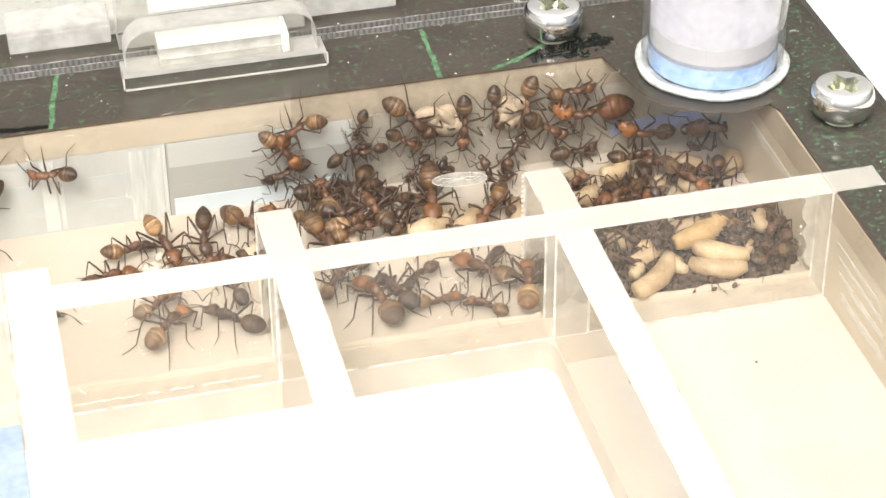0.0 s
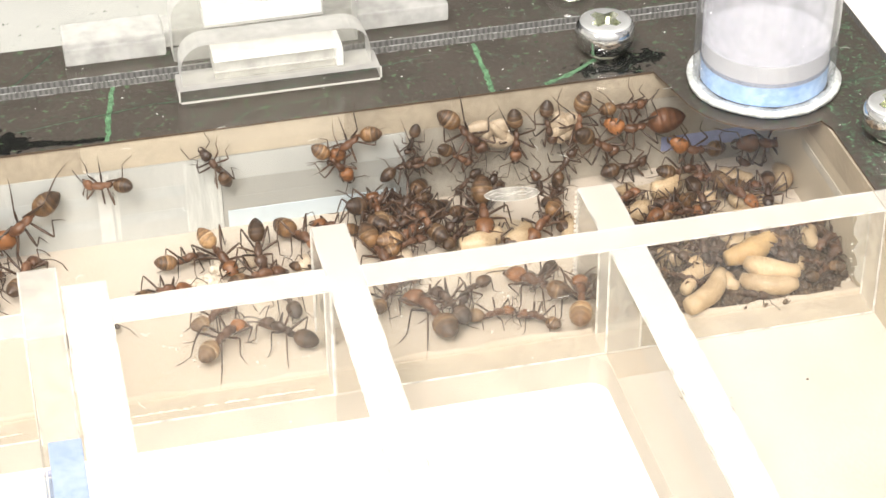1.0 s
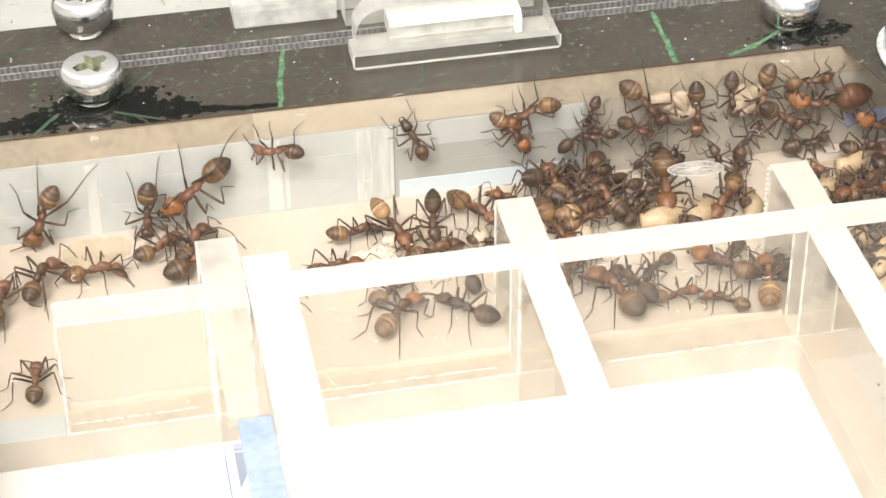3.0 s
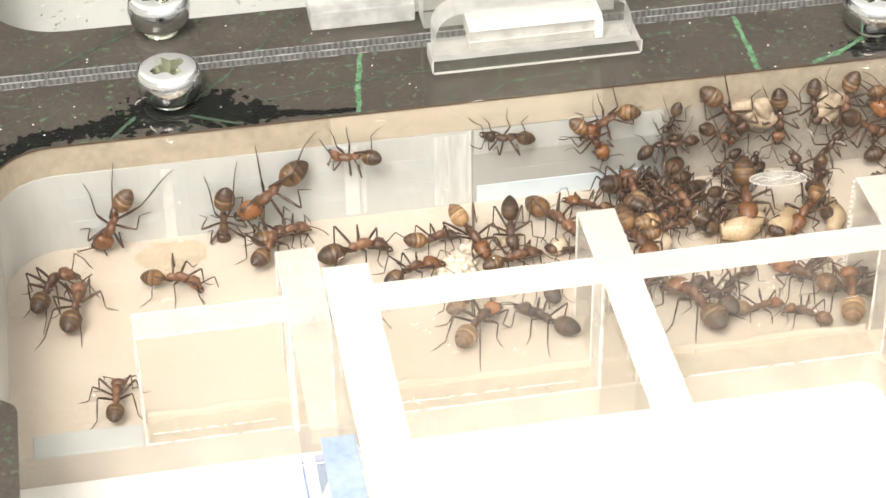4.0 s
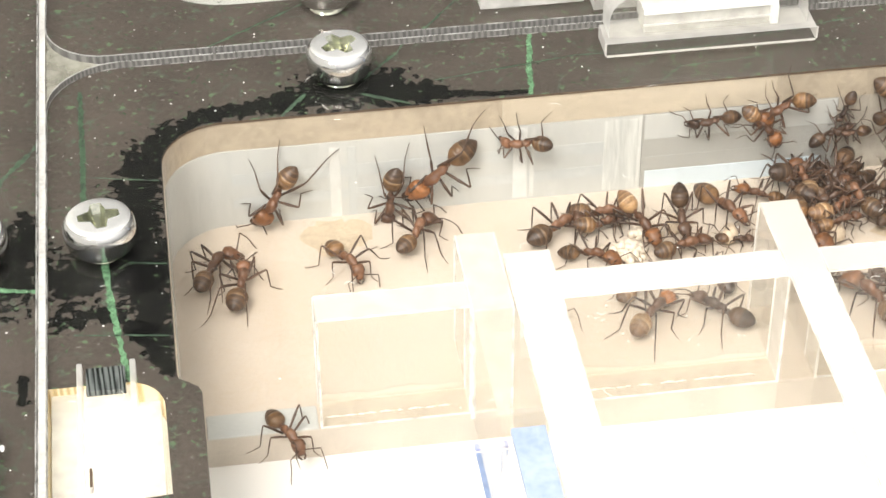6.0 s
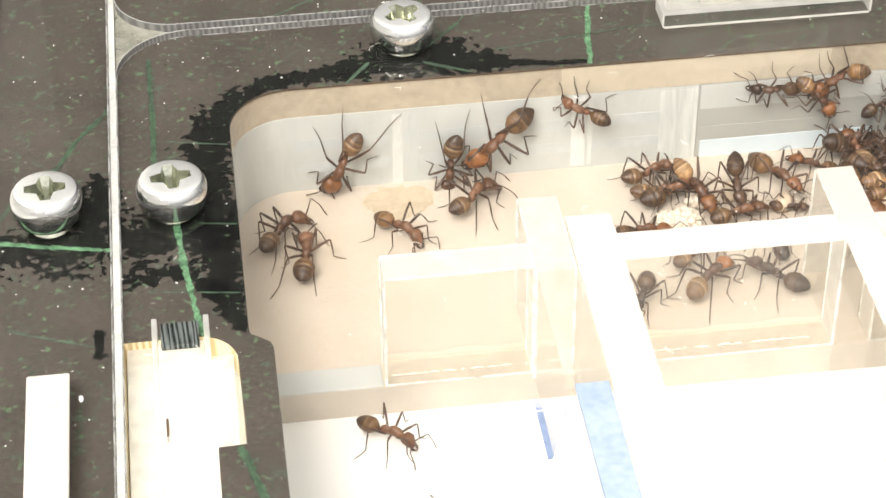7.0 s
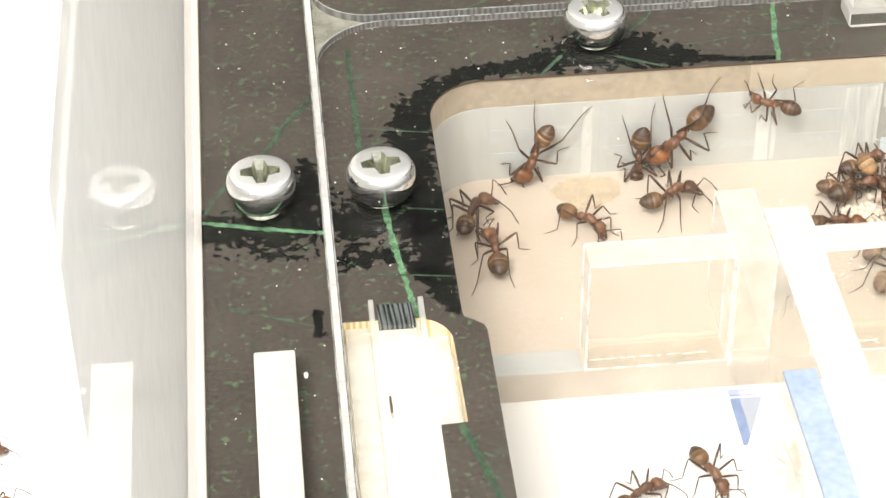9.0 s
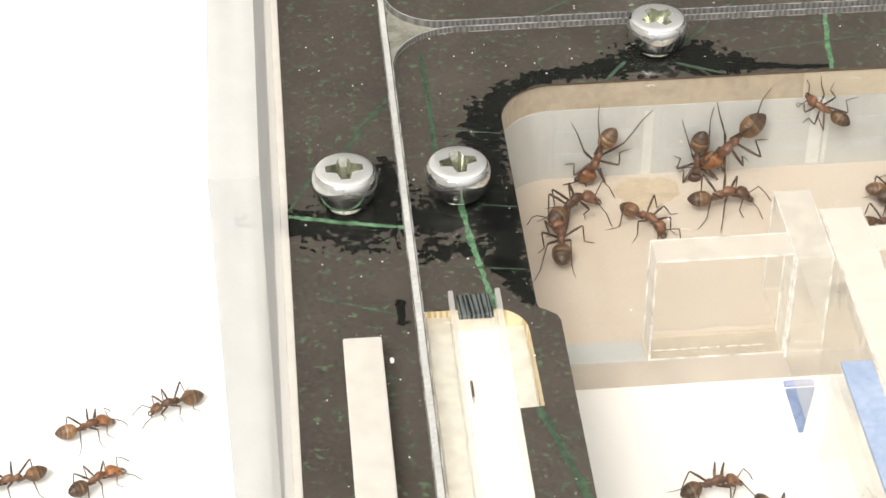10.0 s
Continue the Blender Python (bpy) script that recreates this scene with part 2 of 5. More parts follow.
M_GLUE = clear("pale_glue", (0.95, 0.95, 0.9), haze=0.3, haze_color=(0.8, 0.79, 0.70), vary=0.5)
M_SCUFF = clear("scuffed_top", (0.97, 0.965, 0.945), haze=0.5, haze_color=(0.96, 0.94, 0.90), vary=0.1)
M_GLINT = clear("painted_glint", (0.97, 0.97, 0.95), haze=0.28, haze_color=(0.95, 0.94, 0.92), vary=0.8)
M_LID = clear("clear_lid", (0.985, 0.98, 0.97), ior=1.28, rough=0.02, haze=0.003)
M_BOXWALL = clear("box_wall", (0.97, 0.97, 0.955), ior=1.40, rough=0.02, haze=0.33, haze_color=(0.95, 0.94, 0.92), vary=0.04)
M_MILKY = clear("milky_acrylic", (0.97, 0.97, 0.95), haze=0.4, haze_color=(0.96, 0.95, 0.92))
M_CUT = cut_edge("laser_cut_edge", (0.12, 0.117, 0.11), (0.20, 0.195, 0.185), 0.5)
M_BROWN = material("dark_cut_edge", (0.10, 0.065, 0.04), 0.6, spread=0.3, size=2, fine=0.2)
M_RIB = cut_edge("ribbed_dark_end", (0.012, 0.016, 0.015), (0.13, 0.145, 0.14), 0.36, stretch=(1, 0.06, 0.02), warp=11.0)
M_BRASS = cut_edge("golden_cut_edge", (0.50, 0.38, 0.19), (0.76, 0.64, 0.42), 0.45)
# Screw zinc carries painted light: whitened tops, darker sides and recess.
M_CHROME = material("zinc_plated_steel", (0.66, 0.66, 0.65), 0.07, 1.0, spread=0.05, size=1.5, fine=0.25)
M_CHROME_TOP = material("lit_brushed_zinc", (0.90, 0.90, 0.87), 0.34, 0.78, spread=0.06, size=1.5, fine=0.15)
M_RECESS = material("screw_recess", (0.58, 0.59, 0.50), 0.14, 1.0, spread=0.15, size=0.6, fine=0.2)
M_BLUE_DEEP = material("deep_blue_plastic", (0.20, 0.27, 0.44), 0.4, spread=0.2, size=0.9, fine=0.3)
M_BLUE = material("worn_blue_plastic", (0.35, 0.45, 0.66), 0.5, spread=0.12, size=4, fine=0.6, second=(0.46, 0.55, 0.72))
M_SEAL = material("white_sealant", (0.78, 0.78, 0.72), 0.6, spread=0.08, size=0.8, fine=0.2, bump=0.5)
M_RING = material("speckled_sealant", (0.56, 0.58, 0.54), 0.5, spread=0.3, size=1.4, fine=0.3, second=(0.76, 0.77, 0.74), bump=0.5)
M_COTTON = material("wet_cotton", (0.53, 0.53, 0.54), 0.8, spread=0.08, size=1.5, fine=0.2, bump=0.4)
M_MENISCUS = material("water_line", (0.30, 0.33, 0.40), 0.2, spread=0.3, size=2, fine=0.4)
M_BLUEWATER = material("blue_tinted_water", (0.28, 0.52, 0.95), 0.2, spread=0.2, size=2.5, fine=0.5, second=(0.55, 0.75, 1.0))
M_WATER = clear("milky_water", (0.93, 0.93, 0.945), rough=0.05, haze=0.42, haze_color=(0.80, 0.80, 0.835), vary=0.3)
M_TUBE = clear("clear_tube", (0.93, 0.93, 0.935), rough=0.03, haze=0.07, haze_color=(0.86, 0.86, 0.87))
M_HEAD = material("brown_head", (0.135, 0.062, 0.030), 0.4, spread=0.4, size=0.5, fine=0.07, bump=0.35, random_hue=0.5)
M_HEAD_RED = material("orange_red_head", (0.215, 0.086, 0.028), 0.42, spread=0.55, size=0.35, fine=0.07, bump=0.35, random_hue=0.35)
M_THORAX = material("brown_thorax", (0.125, 0.060, 0.031), 0.42, spread=0.4, size=0.4, fine=0.07, bump=0.4, random_hue=0.5)
M_THORAX_RED = material("rust_thorax", (0.118, 0.052, 0.024), 0.42, spread=0.5, size=0.4, fine=0.08, random_hue=0.3)
M_DARK = material("dark_brown_chitin", (0.062, 0.033, 0.019), 0.36, spread=0.4, size=0.5, fine=0.08, random_hue=0.5)
M_LEG = material("dark_leg", (0.066, 0.036, 0.021), 0.4, spread=0.3, size=0.4, fine=0.1, random_hue=0.4)
M_GASTER = gaster_material("amber_and_dark_gaster", (0.205, 0.108, 0.043), (0.078, 0.043, 0.023), (0.29, 0.185, 0.095))
M_GASTER_DARK = gaster_material("dark_banded_gaster", (0.105, 0.056, 0.026), (0.045, 0.025, 0.015), (0.135, 0.08, 0.042))
M_GASTER_PALE = gaster_material("pale_amber_gaster", (0.36, 0.215, 0.10), (0.155, 0.085, 0.042), (0.50, 0.36, 0.215))
M_QUEEN = gaster_material("red_brown_gaster", (0.145, 0.060, 0.026), (0.090, 0.037, 0.018), (0.165, 0.078, 0.038))
M_PUPA = material("tan_cocoon", (0.42, 0.285, 0.15), 0.42, spread=0.25, size=1.6, fine=0.14, second=(0.60, 0.465, 0.305), bump=0.3, random_hue=0.22)
M_PUPA_AMBER = material("amber_cocoon", (0.47, 0.29, 0.12), 0.4, spread=0.2, size=1.8, fine=0.14, second=(0.62, 0.44, 0.22), bump=0.3)
M_LARVA = material("cream_larva", (0.60, 0.49, 0.36), 0.4, spread=0.08, size=0.8, fine=0.2, random_hue=0.12)
M_LARVA_DIM = material("tan_larva", (0.43, 0.34, 0.24), 0.45, spread=0.2, size=0.8, fine=0.2)
M_EGG = material("whitish_eggs", (0.66, 0.58, 0.47), 0.4, spread=0.12, size=0.5, fine=0.1)
M_SOIL = material("dark_debris", (0.06, 0.035, 0.019), 0.8, spread=0.6, size=0.8, fine=0.2, bump=0.6, second=(0.16, 0.11, 0.07))
M_WING = clear("insect_wing", (0.9, 0.89, 0.86), rough=0.2, haze=0.36, haze_color=(0.75, 0.74, 0.7), vary=0.7)
M_WING_VEIN = material("wing_vein", (0.64, 0.63, 0.59), 0.4, spread=0.2, size=0.5, fine=0.1)
M_TABLE = material("white_table", (0.80, 0.78, 0.74), 0.5, spread=0.04, size=40, fine=2)


# ---- building helpers ----
def part(name, bm, mats, parent=None, label="", smooth=False):
    """Links a bmesh in millimetres as one mesh object, under a thing or alone."""
    bmesh.ops.scale(bm, vec=(MM, MM, MM), verts=bm.verts)
    bmesh.ops.recalc_face_normals(bm, faces=bm.faces)
    me = bpy.data.meshes.new(name)
    for f in bm.faces:
        f.smooth = smooth
    bm.to_mesh(me)
    bm.free()
    for m in mats if isinstance(mats, (list, tuple)) else [mats]:
        me.materials.append(m)
    ob = new(name, me)
    if parent:
        ob.parent = parent
    if label:
        ob["label"] = label
    return ob


def box(bm, x0, x1, y0, y1, z0, z1, bevel=0.0, mat=0):
    vs = bmesh.ops.create_cube(bm, size=1)["verts"]
    bmesh.ops.scale(bm, vec=(x1 - x0, y1 - y0, z1 - z0), verts=vs)
    bmesh.ops.translate(bm, vec=((x0 + x1) / 2, (y0 + y1) / 2, (z0 + z1) / 2), verts=vs)
    faces = list({f for v in vs for f in v.link_faces})
    for f in faces:
        f.material_index = mat
    if bevel:
        edges = list({e for v in vs for e in v.link_edges})
        bmesh.ops.bevel(bm, geom=edges, offset=bevel, segments=2, affect="EDGES", profile=0.6)
    return faces


def box_part(name, dims, mat, parent=None, label="", bevel=0.15):
    bm = bmesh.new()
    box(bm, *dims, bevel=bevel)
    return part(name, bm, mat, parent, label)


def arc(cx, cy, r, a0, a1, n=10):
    return [(cx + r * math.cos(radians(a0 + (a1 - a0) * i / n)), cy + r * math.sin(radians(a0 + (a1 - a0) * i / n))) for i in range(n + 1)]


def slab(bm, outer, holes, z0, z1, side_mat=0, bottom=True, hole_mats=()):
    """A plate with holes: top and bottom filled, sides between."""
    loops = [outer, *holes]
    for z, keep in ((z1, True), (z0, bottom)):
        if not keep:
            continue
        edges = []
        for lp in loops:
            vs = [bm.verts.new((x, y, z)) for x, y in lp]
            edges += [bm.edges.new((vs[i], vs[(i + 1) % len(vs)])) for i in range(len(vs))]
        bmesh.ops.triangle_fill(bm, edges=edges, use_beauty=True, use_dissolve=False, normal=(0, 0, 1))
    for which, lp in enumerate(loops):
        mat = hole_mats[which - 1] if which and hole_mats else side_mat
        a = [bm.verts.new((x, y, z0)) for x, y in lp]
        b = [bm.verts.new((x, y, z1)) for x, y in lp]
        for i in range(len(lp)):
            j = (i + 1) % len(lp)
            bm.faces.new((a[i], a[j], b[j], b[i])).material_index = mat
    bmesh.ops.remove_doubles(bm, verts=bm.verts, dist=0.001)


def ellipsoid(bm, c, r, u=14, v=9):
    vs = bmesh.ops.create_uvsphere(bm, u_segments=u, v_segments=v, radius=1)["verts"]
    bmesh.ops.rotate(bm, verts=vs, cent=(0, 0, 0), matrix=Matrix.Rotation(radians(90), 3, "Y"))
    for p in vs:
        p.co = Vector((c[0] + p.co.x * r[0], c[1] + p.co.y * r[1], c[2] + p.co.z * r[2]))
    return vs


def tube(bm, pts, radii, sides=6):
    """A tapered tube along a line of points."""
    rings = []
    pts = [Vector(p) for p in pts]
    for i, p in enumerate(pts):
        d = (pts[min(i + 1, len(pts) - 1)] - pts[max(i - 1, 0)]).normalized()
        a = d.orthogonal().normalized()
        b = d.cross(a)
        rings.append([bm.verts.new(p + radii[i] * (math.cos(2 * math.pi * k / sides) * a + math.sin(2 * math.pi * k / sides) * b)) for k in range(sides)])
    for r0, r1 in zip(rings, rings[1:]):
        d = min(range(sides), key=lambda s: sum((r0[k].co - r1[(k + s) % sides].co).length for k in range(sides)))
        for k in range(sides):
            bm.faces.new((r0[k], r0[(k + 1) % sides], r1[(k + 1 + d) % sides], r1[(k + d) % sides]))
    bm.faces.new(rings[0])
    bm.faces.new(rings[-1])


def ribbon(bm, pts, width, z, seed):
    """A flat, ragged printed line."""
    rnd = random.Random(seed)
    line = []
    for (x0, y0), (x1, y1) in zip(pts, pts[1:]):
        n = max(2, int(math.hypot(x1 - x0, y1 - y0) / 0.12))
        for i in range(n):
            line.append((x0 + (x1 - x0) * i / n, y0 + (y1 - y0) * i / n))
    line.append(pts[-1])
    left, right = [], []
    for i, (x, y) in enumerate(line):
        x2, y2 = line[min(i + 1, len(line) - 1)]
        x1, y1 = line[max(i - 1, 0)]
        d = math.hypot(x2 - x1, y2 - y1) or 1
        nx, ny = -(y2 - y1) / d, (x2 - x1) / d
        k = Vector((x * 1.4, y * 1.4, seed))
        w = width * max(0.12, 0.62 + 0.55 * noise.noise(k) + rnd.uniform(-0.12, 0.12)) / 2
        o = 0.3 * width * noise.noise(k * 0.6 + Vector((5, 0, 0)))
        left.append(bm.verts.new((x + nx * (o + w), y + ny * (o + w), z)))
        right.append(bm.verts.new((x + nx * (o - w), y + ny * (o - w), z)))
    for i in range(len(line) - 1):
        bm.faces.new((left[i], left[i + 1], right[i + 1], right[i]))


def blob(bm, cx, cy, r, z, rnd, n=14, rough=0.35):
    """A flat patch with an uneven rim."""
    pts = [(cx + r * rnd.uniform(1 - rough, 1 + rough) * math.cos(2 * math.pi * i / n), cy + r * rnd.uniform(1 - rough, 1 + rough) * math.sin(2 * math.pi * i / n)) for i in range(n)]
    bm.faces.new([bm.verts.new((x, y, z)) for x, y in pts])


# ---- the large structure ----
FLOOR, POCKET, DEEP = -10.3, -13.0, -13.6
OPENING = ([(-46.3, -4.0)] + arc(-41.3, 20.2, 5.0, 180, 90)
           + [(31.4, 25.2)] + arc(40.1, 21.2, 7.7, 188, 290, 16)
           + [(43.2, 12.6), (42.9, -55.0), (-44.7, -55.0), (-44.7, -6.2)] + [(-44.9, -5.6), (-45.6, -5.0), (-46.2, -4.6)])
WINDOW = arc(-39.5, 49.5, 7.0, 180, 270, 8) + arc(-2, 49.5, 7.0, 270, 360, 8) + [(5, 75), (-46.5, 75)]
CUTOUT = [(-55.0, -4.4), (-50.6, -4.4)] + arc(-50.0, -7.2, 2.8, 80, 0, 8) + [(-47.1, -15.6), (-49.0, -15.7), (-49.0, -50.0), (-55.0, -50.0)]
bm = bmesh.new()
slab(bm, [(-64.8, -60), (52.4, -60), (52.4, 80), (-64.8, 80)], [OPENING, WINDOW, CUTOUT], -0.2, 0.0, side_mat=1, hole_mats=(1, 1, 2))
panel = tagged(part("panel", bm, [M_PRINT, M_BROWN, M_BRASS]), "black marble-print cover panel with cut openings", "panel", kind="structure")

bm = bmesh.new()
slab(bm, [(-64.6, -59.8), (52.2, -59.8), (52.2, 79.8), (-64.6, 79.8)], [[(-46.2, -55)] + arc(-41.3, 20.3, 5.0, 180, 90) + [(43.0, 25.3), (43.0, -55)], WINDOW, CUTOUT], -2.9, -0.22, hole_mats=(0, 0, 1))
tagged(part("wall_upper_layer", bm, [M_BEIGE, M_BRASS]), "beige acrylic layer under the black cover panel", "wall", kind="structure")

# chamber walls below the beige layer
walls = tagged(new("wall_back"), "pale acrylic back wall of the nest chamber", "wall", kind="structure")
box_part("panel", (-41.3, -7.4, 25.2, 28.0, -14, -2.92), M_WALL_PALE, walls, bevel=0)
box_part("panel", (-7.36, 9.0, 25.25, 28.0, -14, -2.92), M_WALL_GREY, walls, bevel=0)
box_part("panel", (9.02, 46.0, 25.25, 28.0, -14, -2.92), M_WALL_BROWN, walls, "brownish acrylic behind the crowd", bevel=0)
box_part("wet_strip", (-7.0, 8.0, 25.2, 25.3, -10.6, -8.6), M_WALL_BLUE, walls, "bluish strip low on the wall", bevel=0.05)
# Bright and soft stripes: glare and lamp reflection painted onto the wall.
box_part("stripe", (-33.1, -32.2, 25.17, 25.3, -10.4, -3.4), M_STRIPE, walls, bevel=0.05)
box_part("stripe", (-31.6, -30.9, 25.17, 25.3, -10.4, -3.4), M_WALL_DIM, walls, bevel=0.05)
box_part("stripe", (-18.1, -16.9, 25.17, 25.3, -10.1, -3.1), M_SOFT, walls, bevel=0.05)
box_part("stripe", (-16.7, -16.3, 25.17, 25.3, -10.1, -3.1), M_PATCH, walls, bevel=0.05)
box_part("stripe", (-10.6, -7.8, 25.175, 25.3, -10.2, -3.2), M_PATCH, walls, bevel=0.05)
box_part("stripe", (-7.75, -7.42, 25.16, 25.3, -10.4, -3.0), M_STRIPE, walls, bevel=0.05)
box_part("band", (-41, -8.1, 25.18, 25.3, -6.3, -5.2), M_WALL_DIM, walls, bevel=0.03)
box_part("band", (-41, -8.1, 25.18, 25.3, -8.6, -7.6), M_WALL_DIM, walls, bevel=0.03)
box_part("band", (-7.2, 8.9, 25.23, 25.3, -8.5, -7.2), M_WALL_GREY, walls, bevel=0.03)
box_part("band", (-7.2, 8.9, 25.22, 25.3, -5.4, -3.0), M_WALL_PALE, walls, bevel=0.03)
# Paints the blue tube's reflection onto the wall as a violet strip.
box_part("wet_strip", (32.5, 41.5, 25.2, 25.3, -8.6, -7.1), M_WALL_VIOLET, walls, "bluish violet strip, the tube's painted reflection", bevel=0.05)
box_part("upper_strip", (-19.0, 3.6, 25.27, 25.4, -2.88, -0.25), M_BEIGE_PALE, walls, "paler beige strip", bevel=0.03)

bm = bmesh.new()
ring_in = [(-46.3, -58)] + arc(-41.3, 20.2, 5.0, 180, 90, 28)
ring_out = [(-49.3, -58)] + arc(-41.3, 20.2, 7.8, 180, 90, 28)
lo_i, hi_i, lo_o, hi_o = ([bm.verts.new((x, y, z)) for x, y in lp] for lp, z in ((ring_in, -14), (ring_in, -2.92), (ring_out, -14), (ring_out, -2.92)))
for i in range(len(ring_in) - 1):
    bm.faces.new((lo_i[i], lo_i[i + 1], hi_i[i + 1], hi_i[i]))
    bm.faces.new((lo_o[i], lo_o[i + 1], hi_o[i + 1], hi_o[i]))
    bm.faces.new((hi_i[i], hi_i[i + 1], hi_o[i + 1], hi_o[i]))
tagged(part("wall_left", bm, M_WALL_PALE), "pale acrylic side wall with a rounded corner", "wall", kind="structure")
wall_right = tagged(new("wall_right"), "beige translucent acrylic side wall", "wall", kind="structure")
box_part("panel", (43.0, 46.0, -58, 25.2, -14, -2.92), M_BEIGE_PALE, wall_right, bevel=0)
# Pale boxes paint glare along the side wall.
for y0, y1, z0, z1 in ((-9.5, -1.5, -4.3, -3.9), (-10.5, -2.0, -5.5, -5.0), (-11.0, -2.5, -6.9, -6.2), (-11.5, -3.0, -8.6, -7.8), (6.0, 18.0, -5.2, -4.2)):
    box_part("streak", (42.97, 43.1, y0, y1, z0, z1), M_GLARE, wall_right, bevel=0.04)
tagged(box_part("wall_front", (-49, 46, -61, -58, -14, -2.92), M_WHITE, bevel=0), "plain white front wall", "wall", kind="structure")

# gypsum floor with its front edge, and the white floor of the pocket
bm = bmesh.new()
floor_outline = ([(-46.4, 0.0), (18.2, 0.0)] + arc(18.2, -1.6, 1.6, 90, 0, 8) + [(19.8, -58), (43.1, -58), (43.1, 25.4), (-46.4, 25.4)])
slab(bm, floor_outline, [], DEEP, FLOOR, side_mat=1)
tagged(part("floor", bm, [M_GYPSUM, M_GYPSUM_EDGE]), "cream gypsum nest floor with fine pits", "floor", kind="structure")
tagged(box_part("floor_pocket", (-49, 20.2, -58, 0.4, DEEP - 0.4, POCKET), M_WHITE, bevel=0), "smooth white floor of the front pocket", "floor", kind="structure")
tagged(box_part("trim_strip", (-44.7, -36.6, 0.02, 2.5, FLOOR - 0.4, FLOOR + 0.12), M_WALL_PALE, bevel=0.08), "pale acrylic strip along the floor edge", "trim", kind="structure")
bm = bmesh.new()
rnd = random.Random(5)
blob(bm, -33.4, 22.6, 2.3, FLOOR + 0.02, rnd, 22, 0.22)
blob(bm, -31.4, 22.9, 1.7, FLOOR + 0.024, rnd, 18, 0.25)
tagged(part("floor_stain", bm, M_STAIN), "brown damp stain on the gypsum floor", "stain", kind="structure")
for x, y, r, n, seed in ((33.5, 16.5, 7.6, 46, 6), (36.5, 10.5, 5.6, 40, 7), (14.5, 17.4, 4.2, 34, 8), (27.0, 11.0, 4.0, 30, 9)):
    bm = bmesh.new()
    blob(bm, x, y, r, FLOOR + 0.014 + 0.003 * (seed - 6), random.Random(seed), n, 0.16)
    tagged(part("floor_stain", bm, M_STAIN), "tan nest stain on the gypsum floor under the brood", "stain", kind="structure")
# a raised gypsum seam where the floor meets the divider
for x0, x1 in ((-36.2, -25.6), (-18.6, -2.4), (0.7, 19.6), (22.9, 43)):
    bm = bmesh.new()
    n = int((x1 - x0) / 0.35)
    rnd = random.Random(int(x0))
    rows = []
    for i in range(n + 1):
        x = x0 + (x1 - x0) * i / n
        swell = noise.noise(Vector((x * 0.45, x0, 0)))
        h, w = 0.5 + 0.3 * swell + 0.12 * rnd.random(), 0.55 + 0.45 * swell + 0.25 * rnd.random()
        rows.append([bm.verts.new(p) for p in ((x, 2.95, FLOOR), (x, 2.95, FLOOR + h), (x, 2.95 + w * 0.5, FLOOR + h * 0.75), (x, 2.95 + w, FLOOR + 0.01))])
    for a, b in zip(rows, rows[1:]):
        for k in range(3):
            bm.faces.new((a[k], b[k], b[k + 1], a[k + 1]))
    tagged(part("gypsum_seam", bm, M_GYPSUM, smooth=True), "rough raised gypsum seam at the divider's foot", "seam", "gypsum seams", kind="structure")
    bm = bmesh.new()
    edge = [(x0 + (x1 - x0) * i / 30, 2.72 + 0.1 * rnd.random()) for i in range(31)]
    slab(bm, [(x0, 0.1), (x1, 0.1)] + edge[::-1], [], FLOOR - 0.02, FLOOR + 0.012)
    tagged(part("foot_strip", bm, M_GYPSUM_FOOT), "tan gypsum strip under the divider's foot", "strip", "gypsum seams", kind="structure")
    if x0 > 0:
        continue
    bm = bmesh.new()
    x = x0 + 0.3
    while x < x1 - 1.2:
        d = rnd.uniform(0.25, 1.4)
        tube(bm, [(x, 1.15, FLOOR + 0.05), (x + 0.5 * d, 1.15 + rnd.uniform(-0.06, 0.06), FLOOR + 0.09), (x + d, 1.15 + rnd.uniform(-0.08, 0.08), FLOOR + 0.05)], [0.03, rnd.uniform(0.04, 0.08), 0.03], 6)
        x += d + rnd.uniform(0.0, 0.9) ** 2
    tagged(part("glue_line", bm, M_SEAL, smooth=True), "broken whitish line of dried glue", "glue", "gypsum seams", kind="structure")

# The same gypsum again, its colour whitened for the bright light in front.
tagged(box_part("floor_front", (22.8, 43.05, -57.9, -0.08, FLOOR - 0.02, FLOOR + 0.008), M_GYPSUM_PALE, bevel=0), "gypsum whitened for the front light before the long divider", "floor", kind="structure")
tagged(box_part("table", (-400, 400, -300, 500, -40, -18), M_TABLE, bevel=2), "white table top under the nest", "table", kind="structure")
tagged(box_part("base", (-64.6, 52.2, -60, 80, -18, -14.02), M_WHITE, bevel=0.5), "white base plate under the nest", "base", kind="structure")
tagged(box_part("wall_outer", (46.1, 52.0, -59, 79, -14, -2.92), M_BEIGE, bevel=0), "beige outer side of the nest block", "wall", kind="structure")
tagged(box_part("floor_rear_chamber", (-47, 6, 41, 76, -13.8, -9), M_WALL_PALE, bevel=0), "white floor of the rear chamber", "floor", kind="structure")
tagged(box_part("wall_fill", (-64, -49.5, -59, 79, -14, -3.4), M_WHITE, bevel=0), "white block beneath the cover panel", "wall", kind="structure")
tagged(box_part("wall_fill", (-49, 46, 28.1, 40.8, -14, -3.0), M_WHITE, bevel=0), "white block beneath the cover panel", "wall", kind="structure")

